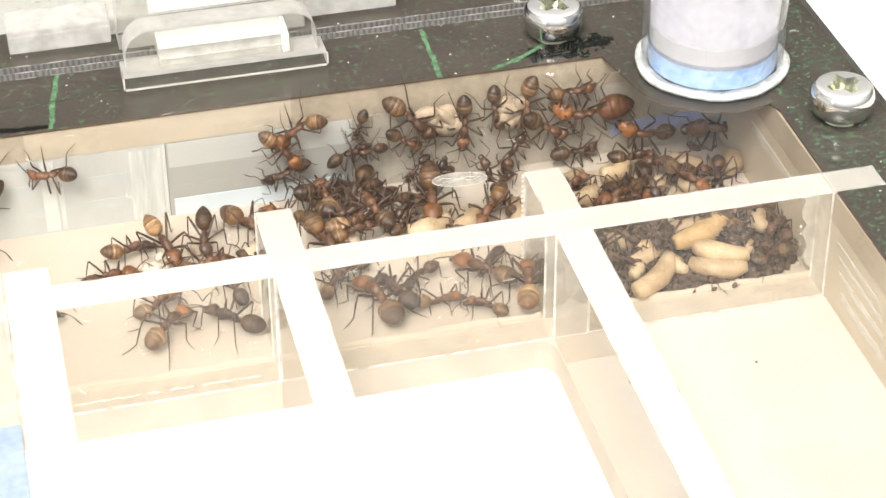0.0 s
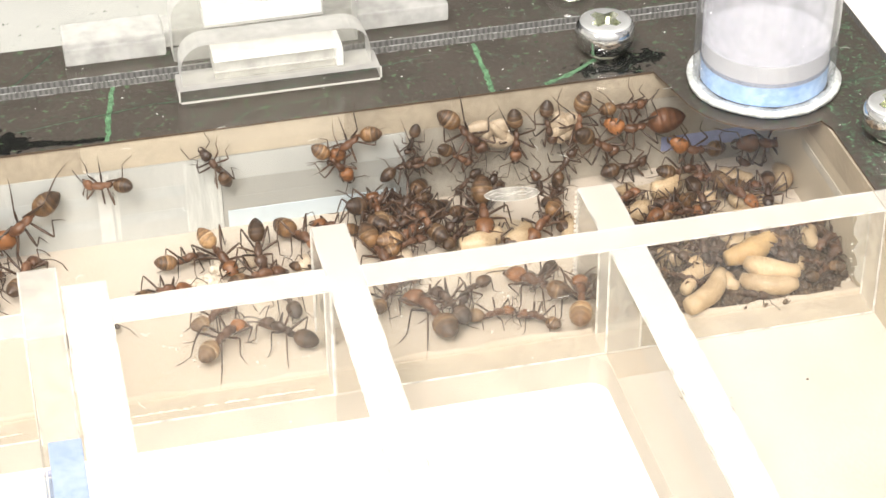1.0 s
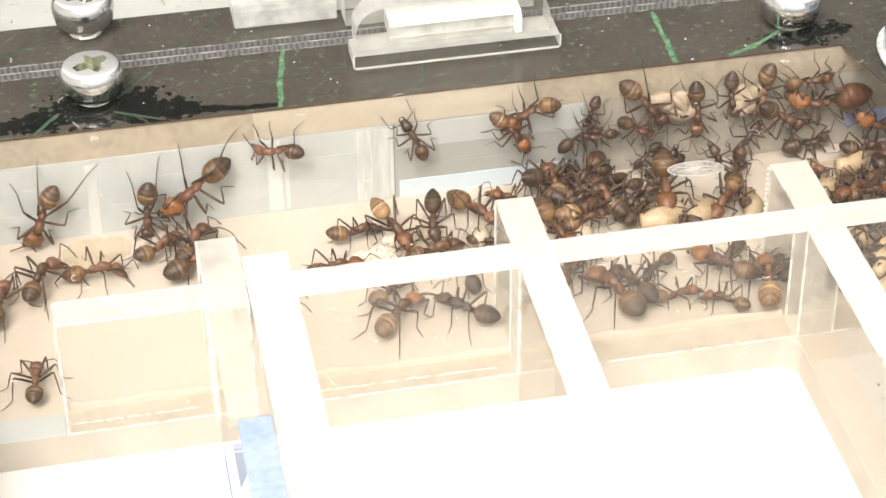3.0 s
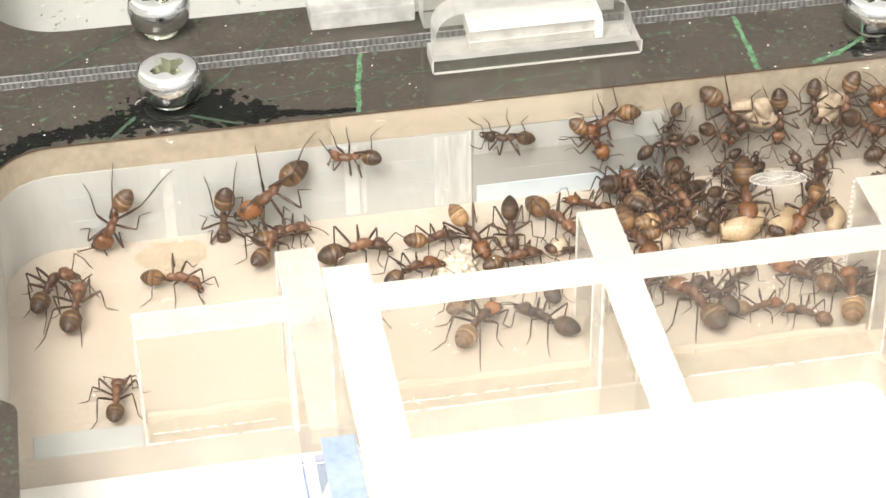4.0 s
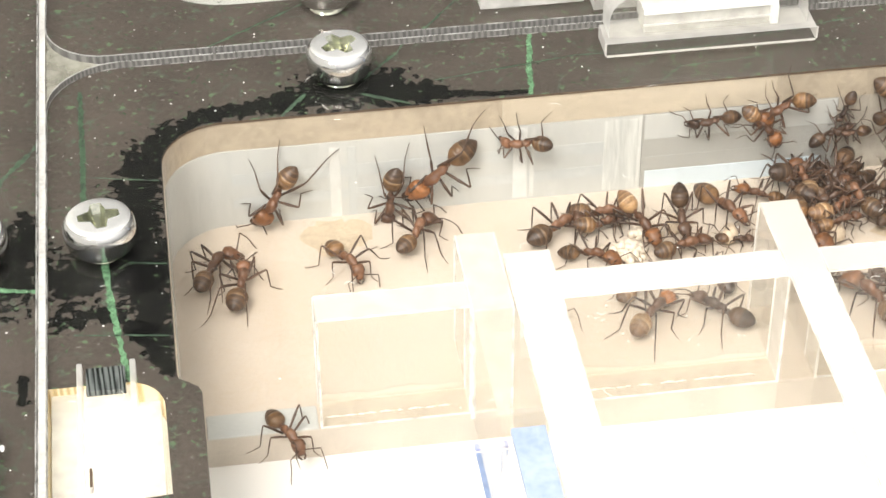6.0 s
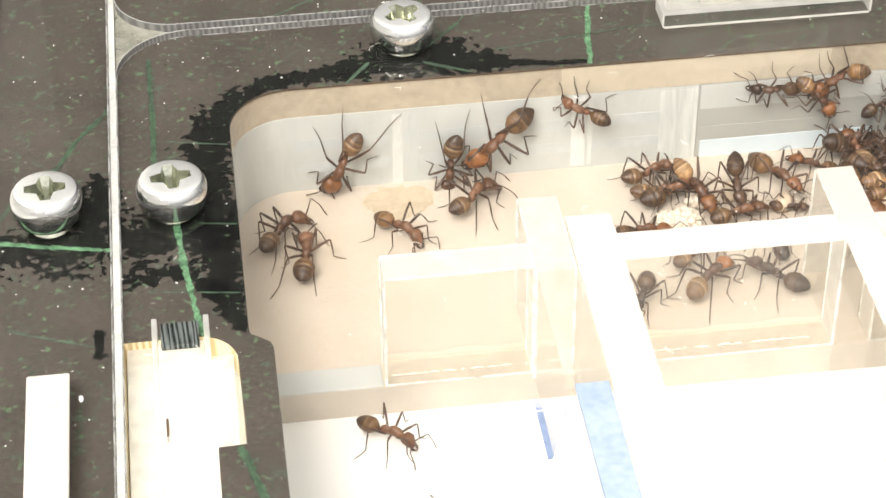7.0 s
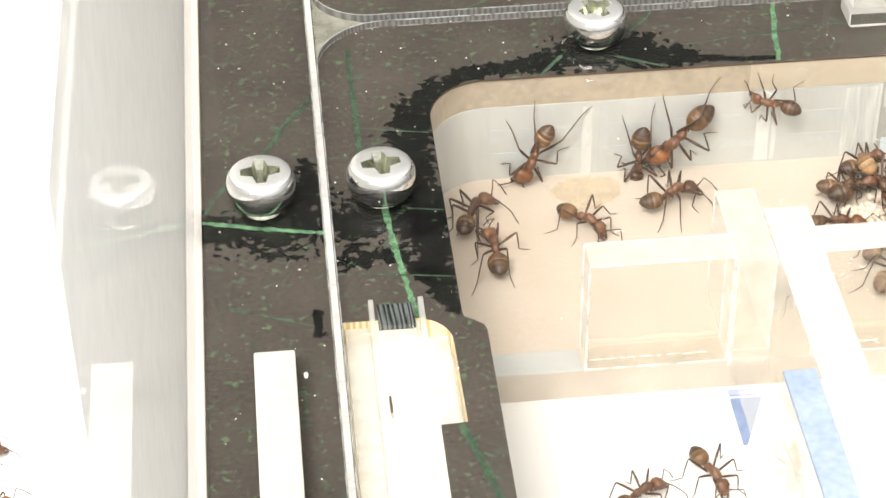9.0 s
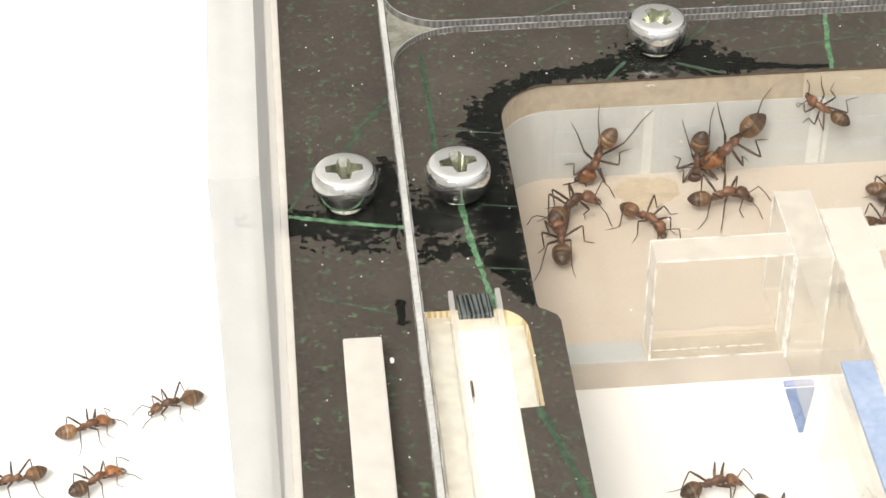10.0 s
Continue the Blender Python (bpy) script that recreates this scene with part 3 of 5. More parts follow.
# printed veins and the wet film round the opening
BRIGHT_VEINS = (
    (0.6, ((-16.6, 25.5), (-16.2, 29.0), (-15.1, 35.0))),
    (0.6, ((16.8, 25.3), (17.0, 28.9), (17.1, 33.5))),
    (0.62, ((21.7, 25.4), (24.0, 26.4), (26.9, 28.3))),
    (0.6, ((-64.6, 8.3), (-60.9, 7.3), (-55.4, 6.1))),
    (0.62, ((-50.9, 8.6), (-50.5, 3.7), (-49.8, -2.3), (-49.4, -4.3))),
)
DIM_VEINS = (
    (0.8, ((-47.5, -16.0), (-46.7, -19.1), (-45.0, -26.0))),
    (0.6, ((-60.4, 15.5), (-58.2, 20.3), (-55.6, 24.4))),
    (0.45, ((-64.6, 9.4), (-62.6, 13.6))),
    (0.6, ((-52.3, 14.0), (-52.3, 24.1), (-52.4, 31.0))),
    (0.2, ((-49.2, 8.6), (-46.4, 8.0))),
    (0.22, ((-53.2, 1.0), (-46.6, 0.0))),
    (0.22, ((-52.0, 19.4), (-46.6, 18.2))),
    (0.4, ((45.7, 19.3), (51.7, 19.7))),
    (0.35, ((-29.6, 29.6), (-26.5, 33.0), (-25.0, 36.0))),
    (0.4, ((-34.6, 28.0), (-36.6, 25.4))),
    (0.4, ((-30.0, 27.4), (-26.5, 25.6))),
    (0.25, ((-24.0, 28.5), (-12.0, 30.4), (-2.0, 30.0), (12.0, 32.5))),
    (0.22, ((-6.0, 25.6), (-4.0, 27.5), (3.0, 28.0))),
    (0.3, ((-63.0, -2.0), (-57.0, -4.5))),
    (0.3, ((-20.0, 41.0), (-24.0, 36.0))),
    (0.3, ((-42.0, 36.0), (-30.0, 44.0))),
)


def raster(seed, pts, cell, z, ragged, limit, shape):
    """A thin printed or wet patch that follows a line of (x, y, half width), with a flecky, ragged outline."""
    bm = bmesh.new()
    verts = {}

    def corner(i, j):
        if (i, j) not in verts:
            w = noise.noise_vector(Vector((i * 0.9, j * 0.9, seed))) * 0.3 * cell
            verts[i, j] = bm.verts.new((i * cell + w.x, j * cell + w.y, z))
        return verts[i, j]

    done = set()
    for (x0, y0, w0), (x1, y1, w1) in zip(pts, pts[1:]):
        reach = max(w0, w1) * 2.3 + cell
        dx, dy = x1 - x0, y1 - y0
        for i in range(int((min(x0, x1) - reach) / cell), int((max(x0, x1) + reach) / cell) + 1):
            for j in range(int((min(y0, y1) - reach) / cell), int((max(y0, y1) + reach) / cell) + 1):
                if (i, j) in done:
                    continue
                x, y = (i + 0.5) * cell, (j + 0.5) * cell
                f = min(1.0, max(0.0, ((x - x0) * dx + (y - y0) * dy) / (dx * dx + dy * dy)))
                near = math.hypot(x - x0 - f * dx, y - y0 - f * dy) / (w0 + (w1 - w0) * f)
                if near > 2.2:
                    continue
                rag = sum(k * noise.noise(Vector((x * q, y * q, seed + q))) for k, q in shape)
                if near + rag * ragged < limit and on_panel(x - 0.3 * cell, y - 0.3 * cell) and on_panel(x + 0.3 * cell, y + 0.3 * cell):
                    done.add((i, j))
                    bm.faces.new((corner(i, j), corner(i + 1, j), corner(i + 1, j + 1), corner(i, j + 1)))
    bmesh.ops.dissolve_limit(bm, angle_limit=0.02, verts=bm.verts, edges=bm.edges)
    bmesh.ops.triangulate(bm, faces=bm.faces)
    return bm


def wet_film(seed, pts, ragged):
    """A dark contact film between lid and panel."""
    bm = raster(seed, pts, 0.11, 0.012, ragged, 1.05, ((0.35, 0.6), (0.95, 1.7), (0.42, 3.6)))
    return tagged(part("wet_film", bm, M_WET), "ragged black wet film under the lid", "film", "wet films", kind="structure")


def on_panel(x, y):
    hit, n = False, len(OPENING)
    for i in range(n):
        (x0, y0), (x1, y1) = OPENING[i], OPENING[(i + 1) % n]
        if (y0 > y) != (y1 > y) and x < (x1 - x0) * (y - y0) / (y1 - y0) + x0:
            hit = not hit
    return not hit


for i, (kind, width, pts) in enumerate([("bright", *v) for v in BRIGHT_VEINS] + [("dim", *v) for v in DIM_VEINS]):
    if width > 0.3:
        bm = raster(i + 30, [(x, y, width * 0.37) for x, y in pts], 0.07, 0.02 + 0.004 * (i % 3), 0.75, 0.95, ((0.5, 0.7), (0.85, 2.0), (0.3, 4.0)))
    else:
        bm = bmesh.new()
        ribbon(bm, pts, width, 0.02 + 0.004 * (i % 3), i)
    tagged(part("printed_vein", bm, M_VEIN if kind == "bright" else M_VEIN_DIM), "%s green vein printed on the black panel" % kind, "vein", "printed veins", kind="structure")
wet_film(1, ((-46.8, -3.6, 0.6), (-47.6, 1.0, 1.5), (-48.0, 8.0, 2.0), (-48.0, 13.0, 1.6), (-48.2, 18.0, 1.8), (-47.4, 21.5, 1.7), (-45.2, 24.6, 1.2), (-42.5, 26.2, 0.9), (-36.0, 27.2, 1.3), (-31.6, 28.6, 2.8), (-27.0, 27.6, 2.2), (-22.0, 26.2, 0.5), (-17.0, 25.7, 0.25)), 1.0)
wet_film(2, ((-64.4, 7.4, 1.5), (-60.9, 6.8, 2.4), (-57.8, 7.4, 2.4), (-56.6, 12.0, 1.4), (-56.6, 15.4, 0.5)), 1.2)
wet_film(3, ((-54.6, 8.2, 1.5), (-53.0, 6.2, 2.0), (-51.2, 8.8, 2.9), (-48.8, 7.4, 2.2)), 1.2)
wet_film(5, ((-56.7, -3.0, 0.3), (-56.7, -5.4, 0.4)), 1.5)
wet_film(6, ((-54.3, 2.6, 0.7), (-50.6, 2.9, 0.7), (-48.2, 0.6, 0.8)), 1.5)
wet_film(4, ((25.6, 26.8, 0.9), (29.5, 27.0, 1.2), (32.2, 28.2, 0.8)), 1.3)

# ---- clear plates on the panel ----
bm = bmesh.new()
LID = [(-55.0, -57), (51.8, -57), (51.8, 34.0)] + arc(-49.0, 28.0, 6.0, 90, 180, 10)
slab(bm, LID, [], 0.08, 0.70, side_mat=1)
lid = tagged(part("lid", bm, [M_LID, M_CUT]), "clear acrylic lid over the nest chamber", "lid")
lid.visible_shadow = False


def edge_lines(root, line, zs, r=0.05):
    """Thin pale tubes that paint glints along the arrises of a cut plate."""
    for z in zs:
        bm = bmesh.new()
        tube(bm, [(x, y, z) for x, y in line], [r] * len(line), 5)
        part("arris", bm, M_GLINT, root, "thin pale tube painting the arris's glint")


edge_lines(lid, [(51.7, 34.02)] + arc(-49.0, 28.0, 6.02, 90, 180, 10) + [(-55.02, -56.9)], (0.12, 0.70))
bm = bmesh.new()
FRAME = arc(-50.0, 39.7, 5.0, 180, 270, 10) + [(51.8, 34.7), (51.8, 79), (-55.0, 79)]
SIDE = [(-64.6, -57), (-55.7, -57), (-55.7, 79), (-64.6, 79)]
slab(bm, FRAME, [], 0.08, 0.95, side_mat=1)
frame_plate = tagged(part("frame_plate", bm, [M_LID, M_CUT]), "clear acrylic plate with laser-cut edges behind the lid", "plate")
frame_plate.visible_shadow = False
edge_lines(frame_plate, [(51.7, 34.68)] + arc(-50.0, 39.7, 5.02, 270, 180, 10) + [(-55.02, 78.9)], (0.12, 0.95), 0.045)
bm = bmesh.new()
slab(bm, SIDE, [], 0.08, 0.95, side_mat=1)
side_plate = tagged(part("side_plate", bm, [M_LID, M_CUT]), "long clear acrylic plate with a straight cut edge", "plate")
side_plate.visible_shadow = False
edge_lines(side_plate, [(-55.68, 78.9), (-55.68, -56.9)], (0.12, 0.95), 0.045)
bm = bmesh.new()
slab(bm, [(-55.0, 39.0)] + arc(-50.0, 39.7, 5.1, 190, 255, 6) + [(-50.6, 34.3)] + arc(-49.0, 28.0, 6.1, 100, 172, 6) + [(-55.0, 29.5)], [], 0.03, 0.3)
tagged(part("trim_corner", bm, M_GLUE), "pale glue in the corner between the clear plates", "trim", kind="structure")

tagged(box_part("trim_seam", (-55.6, -55.1, -56, 78, 0.03, 0.3), M_SEAM, bevel=0.03), "pale seam between two clear plates", "trim", kind="structure")
# the clear wall of the foraging box, and what lies behind it
glass = tagged(new("foraging_box"), "clear acrylic foraging box with a white floor", "box")
box_part("side_panel", (-67.2, -65.42, -70, 90, -14, 62), M_BOXWALL, glass, "clear side panel", bevel=0).visible_shadow = False
box_part("edge_strip", (-65.4, -64.83, -69.9, 89.9, -0.5, 0.2), M_FROST, glass, "pale glued edge", bevel=0.05)
box_part("floor_sheet", (-170, -67.25, -70, 90, -14, -12.2), M_WHITE, glass, "white floor sheet", bevel=0.2)
box_part("rear_panel", (-170, -67.25, 88.2, 90, -12.2, 40), M_MILKY, glass, "milky rear panel", bevel=0.2)
box_part("side_panel", (-172, -170.1, -70, 90, -14, 40), M_MILKY, glass, "milky far panel", bevel=0.2)


# ---- dividers ----
def divider(name, pieces, label, top=None, shade=True, side=None):
    """Upright clear sheets with frosted top edges and ends."""
    root = tagged(new(name), label, "divider", "chamber dividers")
    top = top or M_FROST
    for x0, x1, y0, y1, z0, z1 in pieces:
        bm = bmesh.new()
        box(bm, x0, x1, y0, y1, z0 + 0.03, z1, bevel=0.10)
        long_x = (x1 - x0) > (y1 - y0)
        bm.normal_update()
        for f in bm.faces:
            nrm = f.normal
            if abs(nrm.x if long_x else nrm.y) > 0.5:
                f.material_index = 2
            elif nrm.z > 0.5:
                f.material_index = 1
        part("sheet", bm, [side or M_CLEAR, top, M_END], root).visible_shadow = shade
        rnd = random.Random(int(10 * (x0 + y1)))
        bm = bmesh.new()
        for _ in range(int(1.6 * max(x1 - x0, min(y1 - y0, 30)))):
            along = rnd.uniform(x0, x1) if long_x else rnd.uniform(max(y0, -22), y1)
            c = (along, rnd.choice((y0, y1)), z1 - 0.06) if long_x else (rnd.choice((x0, x1)), along, z1 - 0.06)
            r = rnd.uniform(0.02, 0.045)
            ellipsoid(bm, c, (r * rnd.uniform(0.8, 2.4), r, r * 0.8), 6, 4)
        part("burrs", bm, M_FROST, root, "small chips along the frosted edge")
        # Pale tubes paint the glints on the sheet's edges.
        for x in (x0, x1) if not long_x else ():
            bm = bmesh.new()
            tube(bm, [(x, y0 + 0.05, z1 - 0.05), (x, y1 - 0.05, z1 - 0.05)], [0.08, 0.08], 5)
            part("arris", bm, M_ARRIS, root, "pale tube painting the cut corner's glint")
        for x in (x0, x1):
            for y in (y0, y1):
                if y > -20 and z1 - z0 > 5:
                    bm = bmesh.new()
                    tube(bm, [(x, y, z0 + 0.1), (x, y, z1 - 0.12)], [0.11, 0.09], 5)
                    part("arris", bm, M_ARRIS, root, "pale tube painting the cut corner's glint")
        for y in (y0, y1) if long_x else ():
            bm = bmesh.new()
            tube(bm, [(x0 + 0.05, y, z1 - 0.05), (x1 - 0.05, y, z1 - 0.05)], [0.09, 0.09], 5)
            part("arris", bm, M_ARRIS, root, "pale tube painting the cut corner's glint")
            # At the foot, a pale tube paints the bright refracted line.
            if y == y0:
                bm = bmesh.new()
                tube(bm, [(x0 + 0.1, y, z0 + 0.12), (x1 - 0.1, y, z0 + 0.12)], [0.08, 0.08], 5)
                part("foot_line", bm, M_ARRIS, root, "pale tube painting the foot's refracted line")
    return root


divider("divider", [(0.55, 42.85, 0.0, 2.7, FLOOR, 0.03), (42.9, 47.3, 0.0, 2.7, -0.7, 0.03)], "long clear acrylic divider with a frosted white top edge", shade=False)
# cloudy glue smeared over the divider's end
rnd = random.Random(77)
left = [(41.0 + 0.25 * (k % 3) + 0.09 * k + 0.35 * rnd.random(), -1.0 - 0.78 * k) for k in range(11)]
smear = left + [(42.8, -9.3), (42.8, -0.8)]
bm = bmesh.new()
rims = [[bm.verts.new((x, y, z)) for x, z in smear] for y in (2.74, 2.9)]
bm.faces.new(rims[0])
bm.faces.new(rims[1][::-1])
for k in range(len(smear)):
    q = (k + 1) % len(smear)
    bm.faces.new((rims[0][k], rims[1][k], rims[1][q], rims[0][q]))
long_divider = [o for o in bpy.data.objects if o.name.startswith("divider")][-1]
part("glue_smear", bm, M_MILKY, long_divider, "cloudy white glue smear at the end")
bm = bmesh.new()
for _ in range(26):
    ellipsoid(bm, (rnd.uniform(41.6, 42.8), 2.95, rnd.uniform(-9, -1)), (rnd.uniform(0.04, 0.12), 0.05, rnd.uniform(0.04, 0.12)), 7, 5)
part("glue_bubbles", bm, M_SEAL, long_divider, "small white bubbles in the glue")
divider("divider", [(-18.85, -2.35, 0.0, 2.9, FLOOR, 0.0)], "short clear acrylic divider with a frosted white top edge", shade=False)
divider("cross_divider", [(-2.3, 0.5, -55, 8.7, POCKET, 0.02)], "clear acrylic cross divider with a frosted white top")
divider("cross_divider", [(19.85, 22.7, 2.75, 9.0, FLOOR, 0.02), (19.85, 22.7, -55, -0.05, FLOOR, 0.02)], "clear acrylic cross divider with a frosted white top")
bm = bmesh.new()
for i in range(21):
    z = -10.2 + 0.48 * i
    box(bm, 19.62, 20.1, 9.02, 9.2, z, z + 0.26, bevel=0.06)
part("saw_marks", bm, M_FROST, [o for o in bpy.data.objects if o.name.startswith("cross_divider")][-1], "row of white saw marks on the cut end")
long_cross = divider("cross_divider", [(-25.4, -22.5, -0.6, 8.2, FLOOR, 0.02)], "clear acrylic cross divider with a pale blue front stretch", M_END, False, M_MISTY)
bm = bmesh.new()
box(bm, -25.35, -22.5, -12.75, -0.62, FLOOR, 0.0, bevel=0.1)
part("sheet", bm, M_CLEAR, long_cross).visible_shadow = False
box_part("blue_cover", (-24.8, -22.45, -55, -12.8, -0.4, 0.02), M_BLUE, long_cross, "pale blue cover strip", bevel=0.1)
box_part("sheet", (-25.35, -22.5, -55, -12.8, FLOOR, -0.42), M_CLEAR, long_cross, bevel=0.1).visible_shadow = False
bm = bmesh.new()
slab(bm, [(-25.3, -6.6), (-24.95, -6.6), (-22.8, -1.5), (-25.3, -1.5)], [], POCKET + 0.01, POCKET + 0.14)
part("blue_wedge", bm, M_BLUE_DEEP, long_cross, "small deep blue wedge")
box_part("pale_bar", (-25.3, -22.8, -1.25, -0.65, POCKET + 0.01, POCKET + 0.3), M_WALL_VIOLET, long_cross, "pale violet bar", bevel=0.08)
divider("cross_divider", [(-22.2, -18.9, -55, 5.5, POCKET, 0.05)], "misty acrylic cross divider with a frosted white top", None, False, M_MISTY)
divider("divider", [(-36.4, -25.45, 0.0, 2.7, FLOOR, 0.0)], "small upright clear acrylic sheet with a scuffed top edge", M_SCUFF, shade=False)


# ---- screws ----
def screw_thing():
    root = tagged(new("screw"), "zinc-plated pan-head screw with a cross recess", "screw", "cover screws")
    n = 48
    bm = bmesh.new()
    prof = [(2.3, 0.0), (2.42, 0.12), (2.54, 0.42), (2.65, 0.95), (2.68, 1.45), (2.63, 1.85), (2.5, 2.2), (2.3, 2.42), (2.05, 2.53), (1.8, 2.57)]
    rings = [[bm.verts.new((r * math.cos(2 * math.pi * k / n), r * math.sin(2 * math.pi * k / n), z)) for k in range(n)] for r, z in prof]
    for a, b in zip(rings, rings[1:]):
        for k in range(n):
            bm.faces.new((a[k], a[(k + 1) % n], b[(k + 1) % n], b[k]))
    bm.faces.new(rings[0])
    w, r = 0.36, 1.5
    cross = [(r, -w), (r, w), (0.62, 0.62), (w, r), (-w, r), (-0.62, 0.62), (-r, w), (-r, -w), (-0.62, -0.62), (-w, -r), (w, -r), (0.62, -0.62)]
    cv = [bm.verts.new((x, y, 2.6)) for x, y in cross]
    edges = [bm.edges.new((cv[i], cv[(i + 1) % 12])) for i in range(12)]
    ring_edges = [bm.edges.get((rings[-1][k], rings[-1][(k + 1) % n])) for k in range(n)]
    bmesh.ops.triangle_fill(bm, edges=edges + ring_edges, use_beauty=True, normal=(0, 0, 1))
    bm.normal_update()
    # Upward faces take the zinc that is whitened as if lit.
    for f in bm.faces:
        f.material_index = 1 if f.normal.z > 0.8 else 0
    part("head", bm, [M_CHROME, M_CHROME_TOP], root, smooth=True)
    bm = bmesh.new()
    a = [bm.verts.new((x, y, 2.6)) for x, y in cross]
    b = [bm.verts.new((x * 0.45, y * 0.45, 0.9)) for x, y in cross]
    for i in range(12):
        bm.faces.new((a[i], a[(i + 1) % 12], b[(i + 1) % 12], b[i]))
    bm.faces.new(b)
    part("recess", bm, M_RECESS, root)
    bm = bmesh.new()
    tube(bm, [(0, 0, -8), (0, 0, 0.05)], [1.5, 1.5], 16)
    part("shank", bm, M_RECESS, root, smooth=True)
    return root


screw = screw_thing()
screw.matrix_basis = at(-51.0, 10.15, 0.72, 0, 0, 8)
for x, y, z, rz in ((-60.15, 9.7, 0.97, 2), (-31.5, 30.0, 0.72, 30), (-31.5, 41.0, 0.97, 20), (28.2, 29.6, 0.72, 35), (28.2, 40.6, 0.97, 10), (47.6, 10.3, 0.72, 15)):
    copy_thing(screw, at(x, y, z, 0, 0, rz))


# ---- clear staple-shaped clip with its long tab ----
def rounded_plate(x0, x1, z0, z1, r, y0, y1, hole=None):
    """An upright plate with rounded top corners."""
    bm = bmesh.new()
    out = [(x0, z0), (x1, z0)] + arc(x1 - r, z1 - r, r, 0, 90, 6) + arc(x0 + r, z1 - r, r, 90, 180, 6)
    slab(bm, out, [hole] if hole else [], y0, y1, side_mat=1)
    for v in bm.verts:
        v.co = Vector((v.co.x, v.co.z, v.co.y))
    return bm


clip = tagged(new("acrylic_clip"), "clear acrylic clip with a slot, standing on the panel", "clip")
bm = bmesh.new()
box(bm, -10.0, 7.6, 28.5, 31.6, 0.74, 2.0, bevel=0.12)
bm.normal_update()
for f in bm.faces:
    f.material_index = 1 if f.normal.z > 0.6 or abs(f.normal.x) > 0.6 else 0
part("foot", bm, [M_CLEAR, M_SCUFF], clip)
# A pale line paints the glint on the foot's bottom edge.
box_part("foot_edge", (-9.9, 7.5, 28.42, 28.56, 0.76, 0.92), M_SCUFF, clip, bevel=0.02)
part("front_plate", rounded_plate(-9.6, 6.9, 2.02, 5.8, 2.2, 29.3, 31.9, [(-6.8, 2.9), (3.9, 2.9), (3.9, 4.4), (-6.8, 4.4)]), [M_CLIP, M_END], clip)
box_part("slot_block", (-6.7, 3.8, 29.6, 31.6, 2.1, 3.85), M_MILKY, clip, "milky block in the slot", bevel=0.1)
# White edge and end paint the highlight round the slot.
box_part("slot_edge", (-6.75, 4.4, 29.32, 31.7, 3.9, 4.38), M_BLOCK, clip, "frosted edge painting the slot's highlight", bevel=0.12)
box_part("slot_end", (3.86, 4.5, 29.32, 31.7, 2.1, 3.88), M_BLOCK, clip, "frosted end painting the slot's highlight", bevel=0.1)
# Pale upright lines paint the glints on the foot's corners.
for x in (-10.0, 7.6):
    box_part("corner_line", (x - 0.07, x + 0.07, 28.42, 28.56, 0.95, 2.05), M_SCUFF, clip, bevel=0.02)
part("rear_plate", rounded_plate(-9.6, 6.9, 0.97, 7.4, 2.2, 35.4, 38.0, [(-6.8, 4.0), (3.9, 4.0), (3.9, 6.0), (-6.8, 6.0)]), [M_CLIP, M_END], clip)
box_part("slot_block", (-6.7, 3.8, 35.6, 37.8, 4.05, 5.9), M_BLOCK, clip, "frosted white block in the slot", bevel=0.1)
tab = tagged(new("rear_tab"), "long frosted acrylic tab lying on the clear plate", "tab")
box_part("bar", (-19.0, -10.1, 36.8, 41.6, 0.97, 2.7), M_MILKY, tab, bevel=0.2)
box_part("bar", (7.2, 15.6, 36.8, 41.0, 0.97, 2.7), M_MILKY, tab, bevel=0.2)
box_part("bridge", (-10.05, 7.15, 38.2, 41.0, 0.97, 2.7), M_MILKY, tab, bevel=0.1)

# ---- latch in the cut-out, and the white bar beside it ----
latch = tagged(new("latch"), "clear acrylic latch lying in the panel's cut-out", "latch")
box_part("bed", (-54.95, -47.15, -49.9, -4.45, -3.3, -2.0), M_WHITE, latch, "white bed of the cut-out", bevel=0.05)
box_part("block", (-52.6, -49.45, -45, -4.7, -1.95, 0.05), M_MILKY, latch, bevel=0.1)
box_part("ribbed_end", (-52.4, -49.75, -5.6, -3.2, 0.03, 0.5), M_RIB, latch, "dark ribbed end of the latch", bevel=0.06)
box_part("side_rail", (-53.0, -52.62, -46, -2.95, -1.95, 0.8), M_END, latch, bevel=0.08)
box_part("side_rail", (-49.42, -49.02, -46, -2.95, -1.95, 0.8), M_END, latch, bevel=0.08)
box_part("tongue", (-52.3, -49.8, -45, -7.4, 0.06, 0.7), M_MILKY, latch, "milky tongue", bevel=0.2)
box_part("slit", (-52.28, -52.1, -14.9, -13.2, 0.05, 0.72), M_BROWN, latch, "thin dark slit", bevel=0.02)
for piece in latch.children:
    if piece.name.split(".")[0] in ("block", "side_rail", "tongue"):
        piece.visible_shadow = False
box_part("ledge", (-54.8, -53.05, -45, -4.75, -1.95, -0.3), M_MILKY, latch, bevel=0.1)
box_part("ledge", (-48.95, -47.5, -15.4, -6.2, -1.95, -0.3), M_MILKY, latch, bevel=0.1)
bm = bmesh.new()
vs = ellipsoid(bm, (-57.8, -10.9, 1.1), (0.17, 0.3, 0.16), 8, 6)
for v in vs:
    v.co += noise.noise_vector(v.co * 6) * 0.06
tagged(part("crumb", bm, M_WHITE), "small white crumb lying on the clear plate", "crumb")
bar = tagged(new("white_bar"), "upright acrylic bar with a frosted white top", "bar")
box_part("top", (-61.3, -58.45, -45, -9.4, 1.9, 2.2), M_FROST, bar, bevel=0.15)
